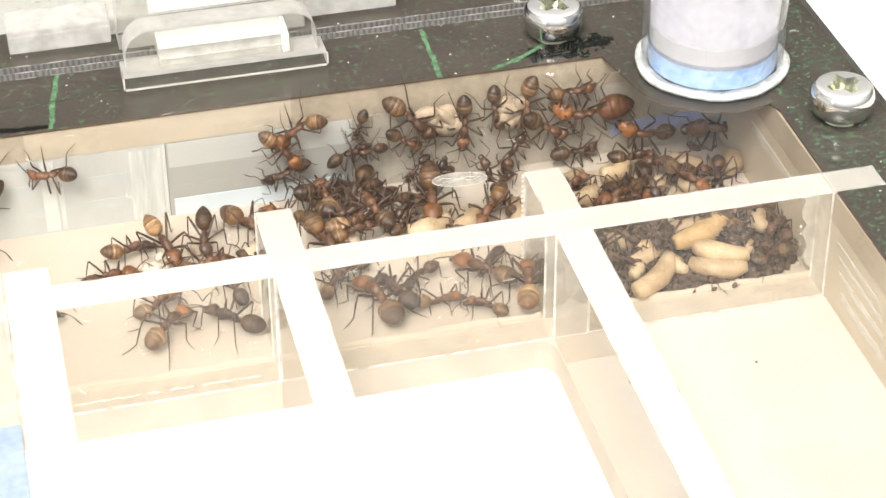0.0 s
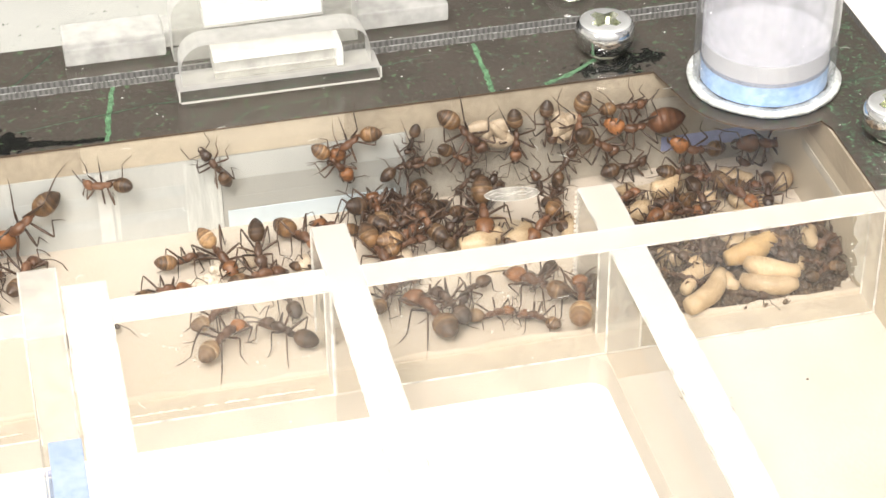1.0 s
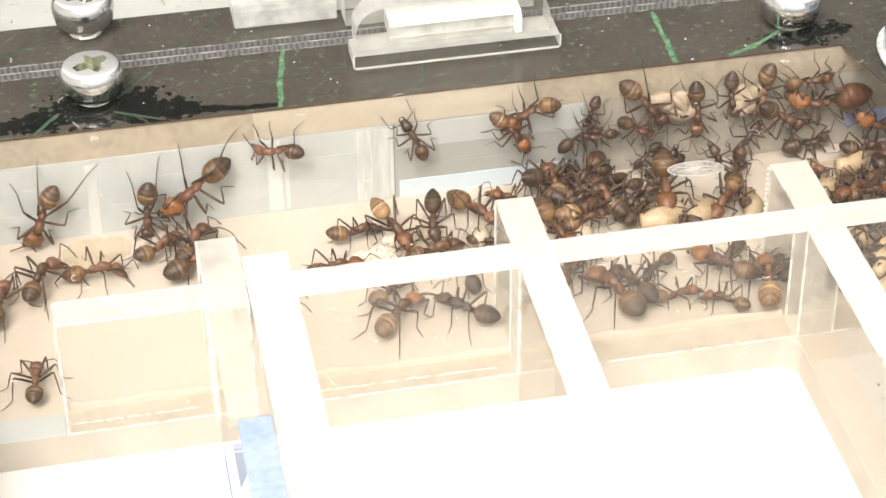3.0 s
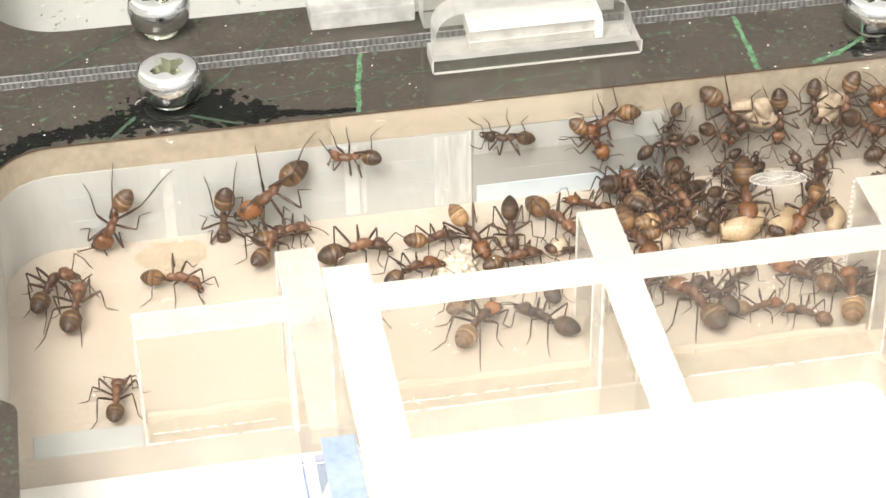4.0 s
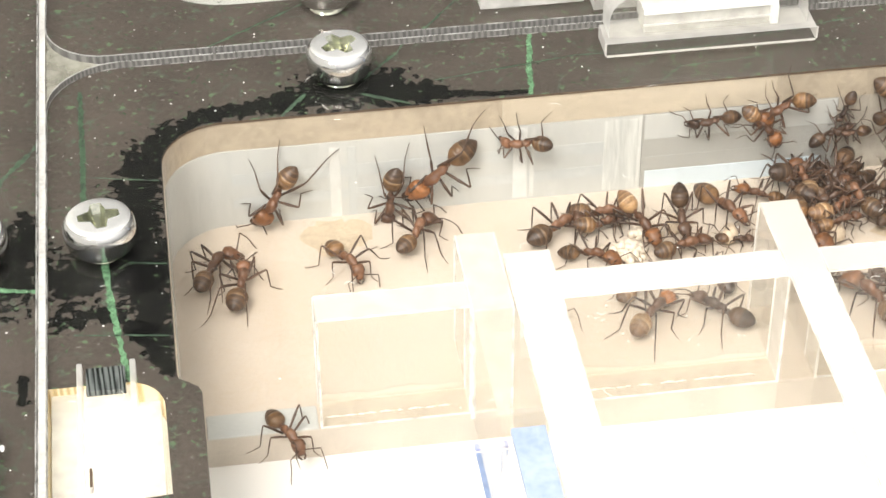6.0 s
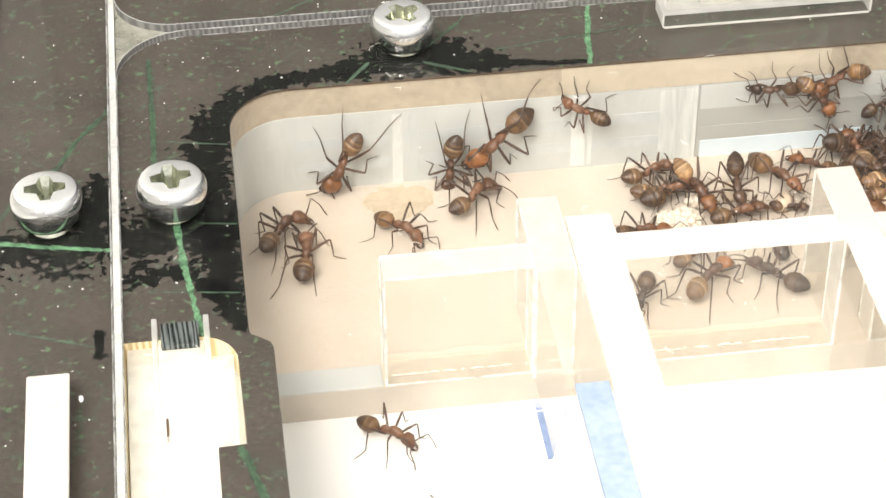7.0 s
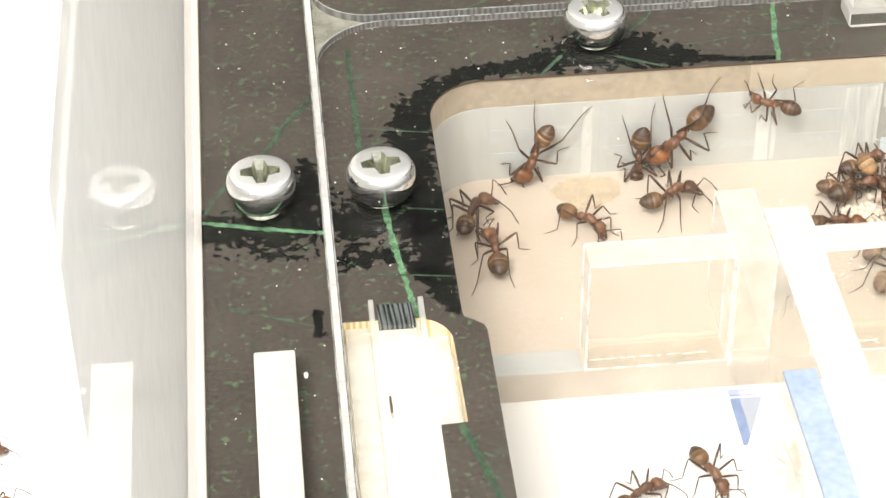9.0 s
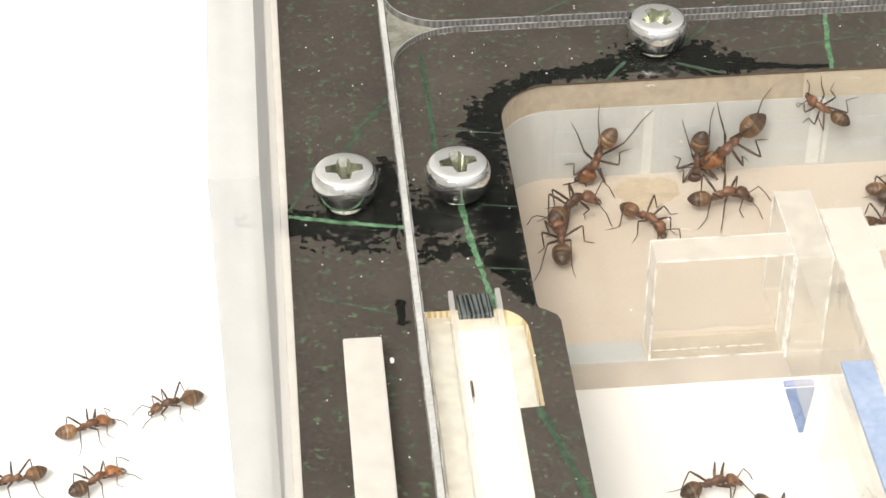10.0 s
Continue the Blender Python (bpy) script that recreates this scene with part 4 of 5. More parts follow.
box_part("body", (-61.2, -58.55, -44.9, -9.5, 0.97, 1.88), M_MILKY, bar, bevel=0.05)

# ---- water tube ----
tube_thing = tagged(new("water_tube"), "clear water tube with cotton and blue water, sealed into the panel", "tube")


def ring_part(name, r_out, r_in, z0, z1, mat, label="", smooth=True, wob=0.0, seed=0):
    rnd = random.Random(seed)
    bm = bmesh.new()
    n = 96
    loops = []
    for r, z in ((r_out, z0), (r_out, z1), (r_in, z1), (r_in, z0)):
        loop = []
        for k in range(n):
            a = 2 * math.pi * k / n
            q = r + 2.2 * wob * noise.noise(Vector((3 * math.cos(a), 3 * math.sin(a), r))) + rnd.uniform(-0.4, 0.4) * wob
            loop.append(bm.verts.new((40.1 + q * math.cos(a), 21.2 + q * math.sin(a), z + 1.5 * wob * noise.noise(Vector((4 * math.cos(a), 4 * math.sin(a), z))))))
        loops.append(loop)
    for i in range(4):
        for k in range(n):
            a, b = loops[i], loops[(i + 1) % 4]
            bm.faces.new((a[k], a[(k + 1) % n], b[(k + 1) % n], b[k]))
    return part(name, bm, mat, tube_thing, label, smooth)


def plug_part(name, r, z0, z1, mat, label):
    bm = bmesh.new()
    tube(bm, [(40.1, 21.2, z0), (40.1, 21.2, z1)], [r, r], 40)
    return part(name, bm, mat, tube_thing, label)


ring_part("wall", 6.15, 5.6, 0.78, 60, M_TUBE, "clear tube wall", False).visible_shadow = False
ring_part("sealant", 6.7, 5.62, 0.4, 0.74, M_RING, "lumpy grey-white sealant ring", wob=0.09, seed=3)
plug_part("blue_water", 5.55, 0.8, 2.6, M_BLUEWATER, "blue water at the bottom")
plug_part("meniscus", 5.54, 2.62, 2.95, M_MENISCUS, "dark line of the water")
plug_part("cotton", 5.5, 2.98, 4.6, M_COTTON, "wet white cotton plug")
plug_part("water", 5.5, 4.64, 50, M_WATER, "milky water column").visible_shadow = False


# ---- ants ----
def lathe(bm, stations, size=1.0, sides=16):
    """A body of oval sections along x: (along, half width, half height, middle's height)."""
    rings = [[bm.verts.new((x * size, w * size * math.cos(2 * math.pi * k / sides), size * (z + h * math.sin(2 * math.pi * k / sides)))) for k in range(sides)] for x, w, h, z in stations]
    for a, b in zip(rings, rings[1:]):
        for k in range(sides):
            bm.faces.new((a[k], a[(k + 1) % sides], b[(k + 1) % sides], b[k]))
    bm.faces.new(rings[0])
    bm.faces.new(rings[-1])


def plated(bm, length, half_width, half_height, sides=20):
    """An abdomen of overlapping plates, from x = 0 backwards: each one swells towards the rear and steps down to the next."""
    steps = ((0.0, 0.06), (0.03, 0.3), (0.09, 0.56), (0.17, 0.78), (0.26, 0.92), (0.33, 0.985), (0.338, 0.95), (0.42, 1.0), (0.53, 0.99), (0.538, 0.95), (0.62, 0.92), (0.71, 0.84), (0.718, 0.81), (0.79, 0.71), (0.85, 0.59), (0.857, 0.56), (0.91, 0.43), (0.955, 0.28), (0.985, 0.15), (1.0, 0.04))
    rings = [[bm.verts.new((-f * length, r * half_width * math.cos(2 * math.pi * k / sides), r * half_height * (math.sin(2 * math.pi * k / sides) - 0.12 * f))) for k in range(sides)] for f, r in steps]
    for a, b in zip(rings, rings[1:]):
        for k in range(sides):
            bm.faces.new((a[k], a[(k + 1) % sides], b[(k + 1) % sides], b[k]))
    bm.faces.new(rings[0])
    bm.faces.new(rings[-1])


def leg_line(foot, femur, tibia, tarsus):
    """The joints of a leg from the hip at the origin to a foot: the knee stands up between them."""
    foot = Vector(foot)
    flat = Vector((foot.x, foot.y, 0))
    out = flat.normalized()
    ankle = foot - out * min(tarsus * 0.8, flat.length * 0.38) + Vector((0, 0, 0.34))
    reach = ankle.length
    stretch = max(1.0, reach / (0.97 * (femur + tibia)))
    femur, tibia = femur * stretch, tibia * stretch
    along = (femur ** 2 - tibia ** 2 + reach ** 2) / (2 * reach)
    rise = math.sqrt(max(0.01, femur ** 2 - along ** 2))
    d = ankle.normalized()
    up = (Vector((0, 0, 1)) - d * d.z).normalized()
    knee = d * along + up * rise
    toe = ankle.lerp(foot, 0.55) + Vector((0, 0, -0.06))
    return [Vector((0, 0, 0)), knee * 0.14, knee * 0.55 + up * 0.05, knee * 0.96, knee + (ankle - knee) * 0.05, knee.lerp(ankle, 0.5) + up * 0.03, ankle, toe, foot]


STANCE = ((1.95, 1.55), (0.35, 2.5), (-2.45, 2.25))
REACH = ((1.55, 1.4, 0.95), (1.7, 1.6, 1.15), (2.1, 2.1, 1.5))


def ant_thing(seed, kind, shift=(0, 0, 0), head=None, nod=None, rear=None, lift=None, feet=()):
    """One ant: head, thorax, waist, abdomen, feelers and six legs, facing +x, standing on z = 0.
    shift: the trunk's place and turn on the spot; head, rear: sideways turns of head and abdomen; nod, lift: how far the head dips and the abdomen rises; feet: left front to rear, then right."""
    rnd = random.Random(seed)
    label = {"w": "brown banded worker ant", "r": "large worker ant with an orange-red head", "d": "dark brown worker ant", "a": "rust-red worker ant with a pale amber banded abdomen", "q": "queen ant with a large red-brown abdomen"}[kind]
    root = tagged(new("queen_ant" if kind == "q" else "ant"), label, "ant", "" if kind == "q" else "ants of the colony")
    trunk = at(shift[0], shift[1], 0, 0, 0, shift[2])
    big = 1.3 if kind in "rq" else 1.08 if kind == "a" else 1.0
    m_head = M_HEAD_RED if kind in "raq" else M_DARK if kind == "d" else M_HEAD
    m_body = M_THORAX_RED if kind in "raq" else M_DARK if kind == "d" else M_THORAX
    m_rear = M_QUEEN if kind == "q" else M_GASTER_DARK if kind == "d" else M_GASTER_PALE if kind == "a" else M_GASTER
    head = rnd.uniform(-28, 28) if head is None else head
    nod = rnd.uniform(8, 34) if nod is None else nod
    rear = rnd.uniform(-16, 16) if rear is None else rear
    lift = rnd.uniform(-10, 22) if lift is None else lift

    # head: a rounded heart, narrowing to the jaws
    bm = bmesh.new()
    lathe(bm, ((0.0, 0.1, 0.1, 0), (0.02, 0.27, 0.2, 0), (0.08, 0.44, 0.31, 0.01), (0.22, 0.545, 0.4, 0.02), (0.42, 0.57, 0.43, 0.03), (0.66, 0.535, 0.41, 0.02), (0.9, 0.46, 0.35, -0.01), (1.1, 0.365, 0.27, -0.05), (1.24, 0.28, 0.2, -0.08), (1.3, 0.16, 0.1, -0.1)), big)
    skull = part("head", bm, m_head, root, smooth=True)
    skull.matrix_basis = trunk @ at(1.25, 0, 1.36, 0, nod, head)
    for s in (1, -1):
        bm = bmesh.new()
        tube(bm, [(1.16 * big, s * 0.24 * big, -0.1), (1.36 * big, s * 0.27 * big, -0.12), (1.54 * big, s * 0.14 * big, -0.13), (1.64 * big, s * 0.01, -0.14)], [0.12 * big, 0.1 * big, 0.075 * big, 0.02], 6)
        part("mandible", bm, M_LEG, skull, smooth=True)
        bm = bmesh.new()
        ellipsoid(bm, (0.58 * big, s * 0.47 * big, 0.2 * big), (0.13, 0.075, 0.11), 8, 6)
        part("eye", bm, M_LEG, skull, smooth=True)
        bm = bmesh.new()
        k, q, high = rnd.uniform(0.7, 1.25), rnd.uniform(-0.5, 0.7), rnd.uniform(0.1, 0.6)
        x0, y0 = 0.98 * big, s * 0.22 * big
        x1, y1 = x0 + 0.75 * (1.5 - k), y0 + s * 1.15 * k
        tube(bm, [(x0, y0, 0.2 * big), (x0 + 0.5 * (x1 - x0), y0 + 0.5 * (y1 - y0), 0.2 + high * 0.7), (x1, y1, 0.2 + high), (x1 + 0.1, y1 + s * 0.02, 0.17 + high), (x1 + 0.75, y1 + s * 0.3 * q, 0.0 + high * 0.6), (x1 + 1.35, y1 + s * 0.65 * q, -0.35), (x1 + 1.6, y1 + s * 0.7 * q, -0.55)],
             [0.055, 0.048, 0.05, 0.04, 0.042, 0.045, 0.02], 5)
        part("antenna", bm, M_LEG, skull, smooth=True)

    # thorax: a broad front hump, a saddle, and a lower rear hump
    bm = bmesh.new()
    lathe(bm, ((-0.74, 0.1, 0.12, 1.12), (-0.7, 0.2, 0.26, 1.15), (-0.52, 0.28, 0.38, 1.24), (-0.3, 0.29, 0.42, 1.32), (-0.1, 0.255, 0.37, 1.31), (0.02, 0.245, 0.33, 1.3), (0.14, 0.3, 0.41, 1.36), (0.36, 0.36, 0.46, 1.42), (0.58, 0.36, 0.44, 1.44), (0.66, 0.37, 0.41, 1.42), (0.86, 0.38, 0.38, 1.38), (1.06, 0.3, 0.29, 1.34), (1.2, 0.17, 0.17, 1.33), (1.3, 0.11, 0.11, 1.34)))
    part("thorax", bm, m_body, root, smooth=True).matrix_basis = trunk
    bm = bmesh.new()
    lathe(bm, ((-0.96, 0.06, 0.08, 1.06), (-0.92, 0.13, 0.2, 1.14), (-0.86, 0.17, 0.32, 1.22), (-0.8, 0.14, 0.24, 1.15), (-0.72, 0.08, 0.1, 1.08)), 1.0, 12)
    part("waist", bm, m_body, root, smooth=True).matrix_basis = trunk
    bm = bmesh.new()
    if kind == "q":
        plated(bm, 3.2, 1.1, 1.02)
    else:
        size = rnd.uniform(2.0, 2.4)
        plated(bm, size, size * rnd.uniform(0.325, 0.37), size * rnd.uniform(0.30, 0.345))
    part("gaster", bm, m_rear, root, smooth=True).matrix_basis = trunk @ at(-0.9, 0, 1.18, 0, lift, rear)
    feet = feet or (None,) * 6
    for i in range(6):
        s, k = (1, -1)[i // 3], i % 3
        hip = Vector(((0.78, 0.3, -0.18)[k], s * 0.26, 1.08))
        x, y = feet[i] or (STANCE[k][0] + rnd.uniform(-0.75, 0.75), s * STANCE[k][1] * rnd.uniform(0.65, 1.2))
        line = leg_line((x - hip.x, y - hip.y, 0.03 - hip.z), *[v * rnd.uniform(0.97, 1.06) for v in REACH[k]])
        bm = bmesh.new()
        tube(bm, line, [0.095, 0.09, 0.112, 0.075, 0.056, 0.064, 0.042, 0.031, 0.018], 7)
        part("leg", bm, M_LEG, root, smooth=True).matrix_basis = trunk @ Matrix.Translation(hip * MM)
    return root


STOCK = {}
COUNT = [0]


def place(kind, m, size, tilted=False, form=None):
    """Puts an ant of a kind at a pose: one of eight builds of it, or a copy; form: a stance of its own."""
    COUNT[0] += 1
    which = (kind, 0 if kind == "q" else COUNT[0] if form else COUNT[0] % 8 - 8)
    if which in STOCK:
        ob = copy_thing(STOCK[which], m)
    else:
        ob = STOCK[which] = ant_thing(40 * ord(kind) + which[1], kind, **(form or {}))
        ob.matrix_basis = m
    if tilted:
        rnd = random.Random(COUNT[0])
        ob.matrix_basis = m @ pose(0, 0, 0, rnd.uniform(-16, 16), rnd.uniform(-9, 9), 0)
    ob.scale = (size, size, size)
    return ob


def floor_pose(x, y, heading, up=0.0, z=FLOOR):
    return at(x, y, z + up, 0, 0, heading)


def wall_pose(x, z, heading, off=0.0):
    """On the back wall: the ant's back towards the viewer, heading measured in the wall's plane."""
    return at(x, 25.15 - off, z, 90, 0, 0) @ pose(0, 0, 0, 0, 0, heading)


def floor_ant(kind, x, y, heading, size, up=0.0, **form):
    return place(kind, floor_pose(x, y, heading, up), size, not form, form)


def wall_ant(kind, x, z, heading, size, off=0.0, **form):
    return place(kind, wall_pose(x, z, heading, off), size, not form, form)


CROWD = []
CROWD.append(floor_ant('w', -11.4, 19.4, 21, 0.89, 0.0))
CROWD.append(floor_ant('a', -8.4, 19.3, -70, 1.10, 0.3))
CROWD.append(floor_ant('d', -5.4, 18.9, -100, 1.0, 0.5, lift=42, nod=34, rear=4))
CROWD.append(floor_ant('w', -1.6, 19.8, -67, 1.09, 0.2))
CROWD.append(floor_ant('w', -5.9, 15.8, 13, 0.99, 0.0))
CROWD.append(floor_ant('d', -1.4, 16.6, -7, 0.62, 0.0))
CROWD.append(floor_ant('r', 1.9, 21.9, 156, 0.75, 0.0))
CROWD.append(floor_ant('d', 5.7, 23.2, 20, 1.1, 0.3))
CROWD.append(floor_ant('a', -10.2, 11.3, 47, 0.94, 0.0))
CROWD.append(floor_ant('d', -5.1, 7.7, 137, 1.02, 0.0))
CROWD.append(floor_ant('d', -4.0, 12.4, 106, 0.83, 0.0))
CROWD.append(floor_ant('r', 7.2, 7.2, 113, 1.24, 0.0, lift=4, nod=20, rear=-14, head=12, feet=((2.2, 2.0), (-0.4, 3.0), (-3.0, 2.6), (2.2, -1.5), (0.6, -2.2), (-2.4, -2.2))))
CROWD.append(floor_ant('d', 8.9, 7.8, 112, 1.10, 0.4))
CROWD.append(floor_ant('d', 11.0, 9.9, -139, 0.76, 0.3))
CROWD.append(floor_ant('a', 12.2, 6.5, -3, 0.78, 0.0))
CROWD.append(floor_ant('w', 15.5, 4.9, 140, 0.78, 0.0))
CROWD.append(floor_ant('r', 16.4, 8.5, 132, 1.13, 0.3))
CROWD.append(floor_ant('a', 19.4, 5.9, 78, 1.22, 0.2, lift=6, nod=20, rear=-6))
CROWD.append(floor_ant('d', 17.4, 9.7, -130, 0.69, 0.6))
CROWD.append(floor_ant('d', 21.0, 8.3, 90, 0.85, 0.0))
CROWD.append(floor_ant('w', 4.1, 10.4, 55, 0.86, 0.0))
CROWD.append(floor_ant('w', 5.8, 11.6, -141, 0.75, 0.4))
CROWD.append(wall_ant('r', 3.9, -2.4, -149, 0.97, 0.0, head=30, nod=10, rear=-24))
CROWD.append(wall_ant('d', 8.3, -5.6, 15, 0.77, 0.0))
CROWD.append(wall_ant('d', 9.3, -3.5, -110, 0.62, 0.0))
CROWD.append(wall_ant('w', 14.3, -2.9, -48, 1.15, 0.0))
CROWD.append(wall_ant('w', 13.3, -5.0, -36, 0.81, 0.4))
CROWD.append(wall_ant('d', 9.8, -5.3, 177, 0.62, 0.6))
CROWD.append(wall_ant('w', 18.6, -4.3, -95, 0.99, 0.0))
CROWD.append(wall_ant('d', 21.5, -3.5, -82, 0.86, 0.0))
CROWD.append(wall_ant('w', 23.9, -3.4, -96, 0.99, 0.0))
CROWD.append(wall_ant('d', 23.4, -8.1, 65, 0.80, 0.0))
CROWD.append(wall_ant('d', 20.7, -9.9, 100, 0.81, 0.5))
CROWD.append(wall_ant('w', 28.5, -2.5, 1, 0.85, 0.0))
CROWD.append(wall_ant('w', 26.1, -5.6, -36, 1.07, 0.3))
CROWD.append(wall_ant('d', 29.0, -8.9, 2, 0.87, 0.0))
CROWD.append(wall_ant('d', 15.7, -9.0, 51, 0.82, 0.6))
CROWD.append(wall_ant('d', 14.1, -8.1, -133, 0.62, 0.6))
CROWD.append(wall_ant('r', 2.4, -4.1, -54, 0.87, 0.5))
CROWD.append(wall_ant('q', 29.6, -4.7, -178, 1.08, 0.0, lift=6, nod=16, rear=10))
CROWD.append(wall_ant('r', 35.3, -7.6, 161, 1.02, 0.4))
CROWD.append(wall_ant('r', 42.3, -8.2, 163, 1.2, 0.0))
CROWD.append(wall_ant('w', 41.8, -10.6, 164, 0.92, 0.4))
CROWD.append(floor_ant('d', 33.6, 17.5, -89, 0.92, 0.6))
CROWD.append(floor_ant('a', 36.5, 16.9, -64, 1.04, 0.8))
CROWD.append(floor_ant('r', 31.5, 16.0, 1, 0.83, 0.4))
CROWD.append(floor_ant('d', 28.5, 18.0, -62, 0.70, 0.0))
CROWD.append(floor_ant('d', 45.8, 15.7, 150, 0.62, 0.0))
CROWD.append(floor_ant('d', 31.7, 10.7, 175, 0.62, 0.8))
CROWD.append(floor_ant('d', 38.2, 9.2, 79, 0.94, 0.4))
CROWD.append(floor_ant('w', 43.4, 9.0, -123, 1.01, 0.0))
CROWD.append(floor_ant('r', 14.5, 19.2, -100, 1.18, 0.7, lift=46, nod=18, rear=0, head=-4, feet=((2.6, 2.6), (0.6, 3.0), (-1.6, 2.4), (2.6, -2.6), (0.4, -2.8), (-1.6, -2.4))))
CROWD.append(floor_ant('r', 19.5, 17.2, -134, 1.03, 0.3))
CROWD.append(floor_ant('r', 4.5, 16.0, -75, 1.12, 0.2, lift=30, nod=20, rear=0))
CROWD.append(floor_ant('a', 7.8, 18.1, 37, 1.15, 0.0))
CROWD.append(floor_ant('d', 4.2, 22.0, 105, 1.08, 0.3))
CROWD.append(floor_ant('a', 6.1, 22.4, 95, 1.14, 0.4))
CROWD.append(floor_ant('d', 9.1, 22.2, 169, 0.83, 0.5))
CROWD.append(floor_ant('d', 8.7, 23.1, -125, 0.98, 0.7))
CROWD.append(floor_ant('d', 15.4, 22.9, -154, 0.75, 0.7))
CROWD.append(floor_ant('w', 9.5, 19.6, 101, 1.11, 0.3))
CROWD.append(floor_ant('w', 7.2, 16.5, 14, 0.75, 1))
CROWD.append(floor_ant('d', 10.2, 22.5, -165, 0.74, 0))
CROWD.append(floor_ant('d', 28.1, 11.4, 122, 0.74, 0))
CROWD.append(floor_ant('d', 32.8, 9.4, 180, 0.74, 0.6))
CROWD.append(floor_ant('d', 38.9, 9.2, -96, 0.75, 0.3))
CROWD.append(floor_ant('w', 42.5, 9.4, -65, 0.74, 0))
CROWD.append(floor_ant('w', 40.5, 6.2, 133, 0.74, 0))
CROWD.append(floor_ant('d', 33.4, 4.2, -29, 0.77, -0.4))
CROWD.append(floor_ant('d', 39.7, 4.5, 10, 0.74, -0.4))
CROWD.append(floor_ant('d', 11.1, 20.5, -174, 0.75, 0.6))
CROWD.append(floor_ant('d', 21.4, 21.0, 50, 0.75, 0.4))
CROWD.append(floor_ant('w', 6.6, 24.2, 11, 0.74, 0.3))
CROWD.append(floor_ant('d', 7.5, 20.9, 22, 0.74, 0.8))
CROWD.append(floor_ant('d', 27.9, 17.9, -42, 0.74, 0))
CROWD.append(floor_ant('d', 31.5, 18.6, 26, 0.74, 0))
CROWD.append(floor_ant('w', 38.1, 19.1, 6, 0.74, 0))
CROWD.append(floor_ant('d', 36.9, 8.2, -61, 0.74, 0.8))
CROWD.append(floor_ant('d', 30.8, 8.0, 13, 0.74, 0.5))
CROWD.append(floor_ant('d', 7.9, 20.0, -161, 0.77, 0.6))
CROWD.append(floor_ant('d', 12.3, 18.9, -152, 0.74, 0.9))
CROWD.append(floor_ant('d', 15.4, 16.6, 120, 0.74, 0.3))
CROWD.append(floor_ant('d', 8.7, 22.8, -168, 0.74, 0.9))
CROWD.append(floor_ant('d', 20.6, 17.8, 98, 0.76, 0.2))
CROWD.append(floor_ant('w', 11.8, 17.4, 42, 0.74, 0.2))
CROWD.append(floor_ant('d', 29.1, 6.2, 137, 0.74, 0.3))
CROWD.append(floor_ant('d', 25.5, 10.9, 116, 0.74, 0.3))
CROWD.append(floor_ant('d', 43.1, 7.7, -72, 0.74, 0))
CROWD.append(floor_ant('w', 46.2, 13.1, -52, 0.74, 0))
CROWD.append(floor_ant('a', -10.1, 7.8, 53, 1.10, 0, shift=(0.2, 0.1, -10), head=4, nod=20, rear=14, lift=2,
                       feet=((1.6, 2.2), (-1.2, 3.0), (-3.6, 1.6), (1.9, -1.5), (-0.3, -2.4), (-3.3, -2.5))))
CROWD.append(wall_ant('w', -28.8, -8.6, -97, 1.06, 0.0, shift=(-0.4, 0.4, 4), head=-6, nod=26, rear=-8, lift=4,
                      feet=((1.4, 1.4), (0.4, 1.9), (-4.6, 1.3), (1.9, -1.2), (0.2, -1.8), (-3.5, -1.3))))


# ---- brood, debris ----
def capsule(name, a, b, r, mat, label, category, group, bend=0.25):
    """A plump, slightly bent capsule from a to b."""
    a, b = Vector(a), Vector(b)
    side = (b - a).cross(Vector((0, 0, 1))).normalized()
    pts, rad = [], []
    for i in range(9):
        f = i / 8
        pts.append(a + (b - a) * f + side * bend * r * math.sin(math.pi * f))
        rad.append(r * (0.25 + 0.75 * math.sin(math.pi * (0.08 + 0.84 * f)) ** 0.5) * (1 + 0.26 * noise.noise(Vector((a.x * 7, a.y * 7, f * 3.2)))) * (1.08 - 0.2 * f))
    bm = bmesh.new()
    tube(bm, pts, rad, 14)
    ob = tagged(part(name, bm, mat, smooth=True), label, category, group)
    return ob


def cocoon(x0, y0, x1, y1, r, z=FLOOR, mat=None, label="smooth tan ant cocoon lying on the floor"):
    capsule("ant_cocoon", (x0, y0, z + r), (x1, y1, z + r), r * 0.92, mat or M_PUPA, label, "cocoon", "cocoons", 0.6)


def larva(x0, y0, x1, y1, r, z=FLOOR, z1=None):
    capsule("ant_larva", (x0, y0, z + r), (x1, y1, (z if z1 is None else z1) + r), r, M_LARVA, "plump cream ant larva", "larva", "larvae", 0.5)


cocoon(32.6, 7.6, 38.0, 10.4, 1.08, -9.4, M_PUPA_AMBER, "amber ant cocoon lying on other cocoons")
cocoon(34.2, 7.1, 38.1, 4.8, 0.95, -9.5)
cocoon(33.3, 5.7, 37.7, 4.1, 0.98, -10.2)
cocoon(27.8, 2.9, 31.9, 6.9, 1.12, -10.2)
cocoon(28.4, 7.0, 31.6, 8.9, 0.9, -10.2)
cocoon(41.4, 10.6, 40.9, 8.2, 0.85, -9.6)
cocoon(39.5, 7.9, 39.0, 6.3, 0.6, -10.2)
cocoon(29.6, 8.3, 31.6, 9.6, 0.75, -9.7)
cocoon(28.2, 5.4, 29.4, 7.6, 0.7, -10.0)
cocoon(32.3, 6.9, 32.9, 5.0, 0.8, -10.2)
cocoon(41.2, 18.4, 42.2, 21.4, 1.0)
cocoon(36.6, 17.8, 39.8, 16.4, 0.95)
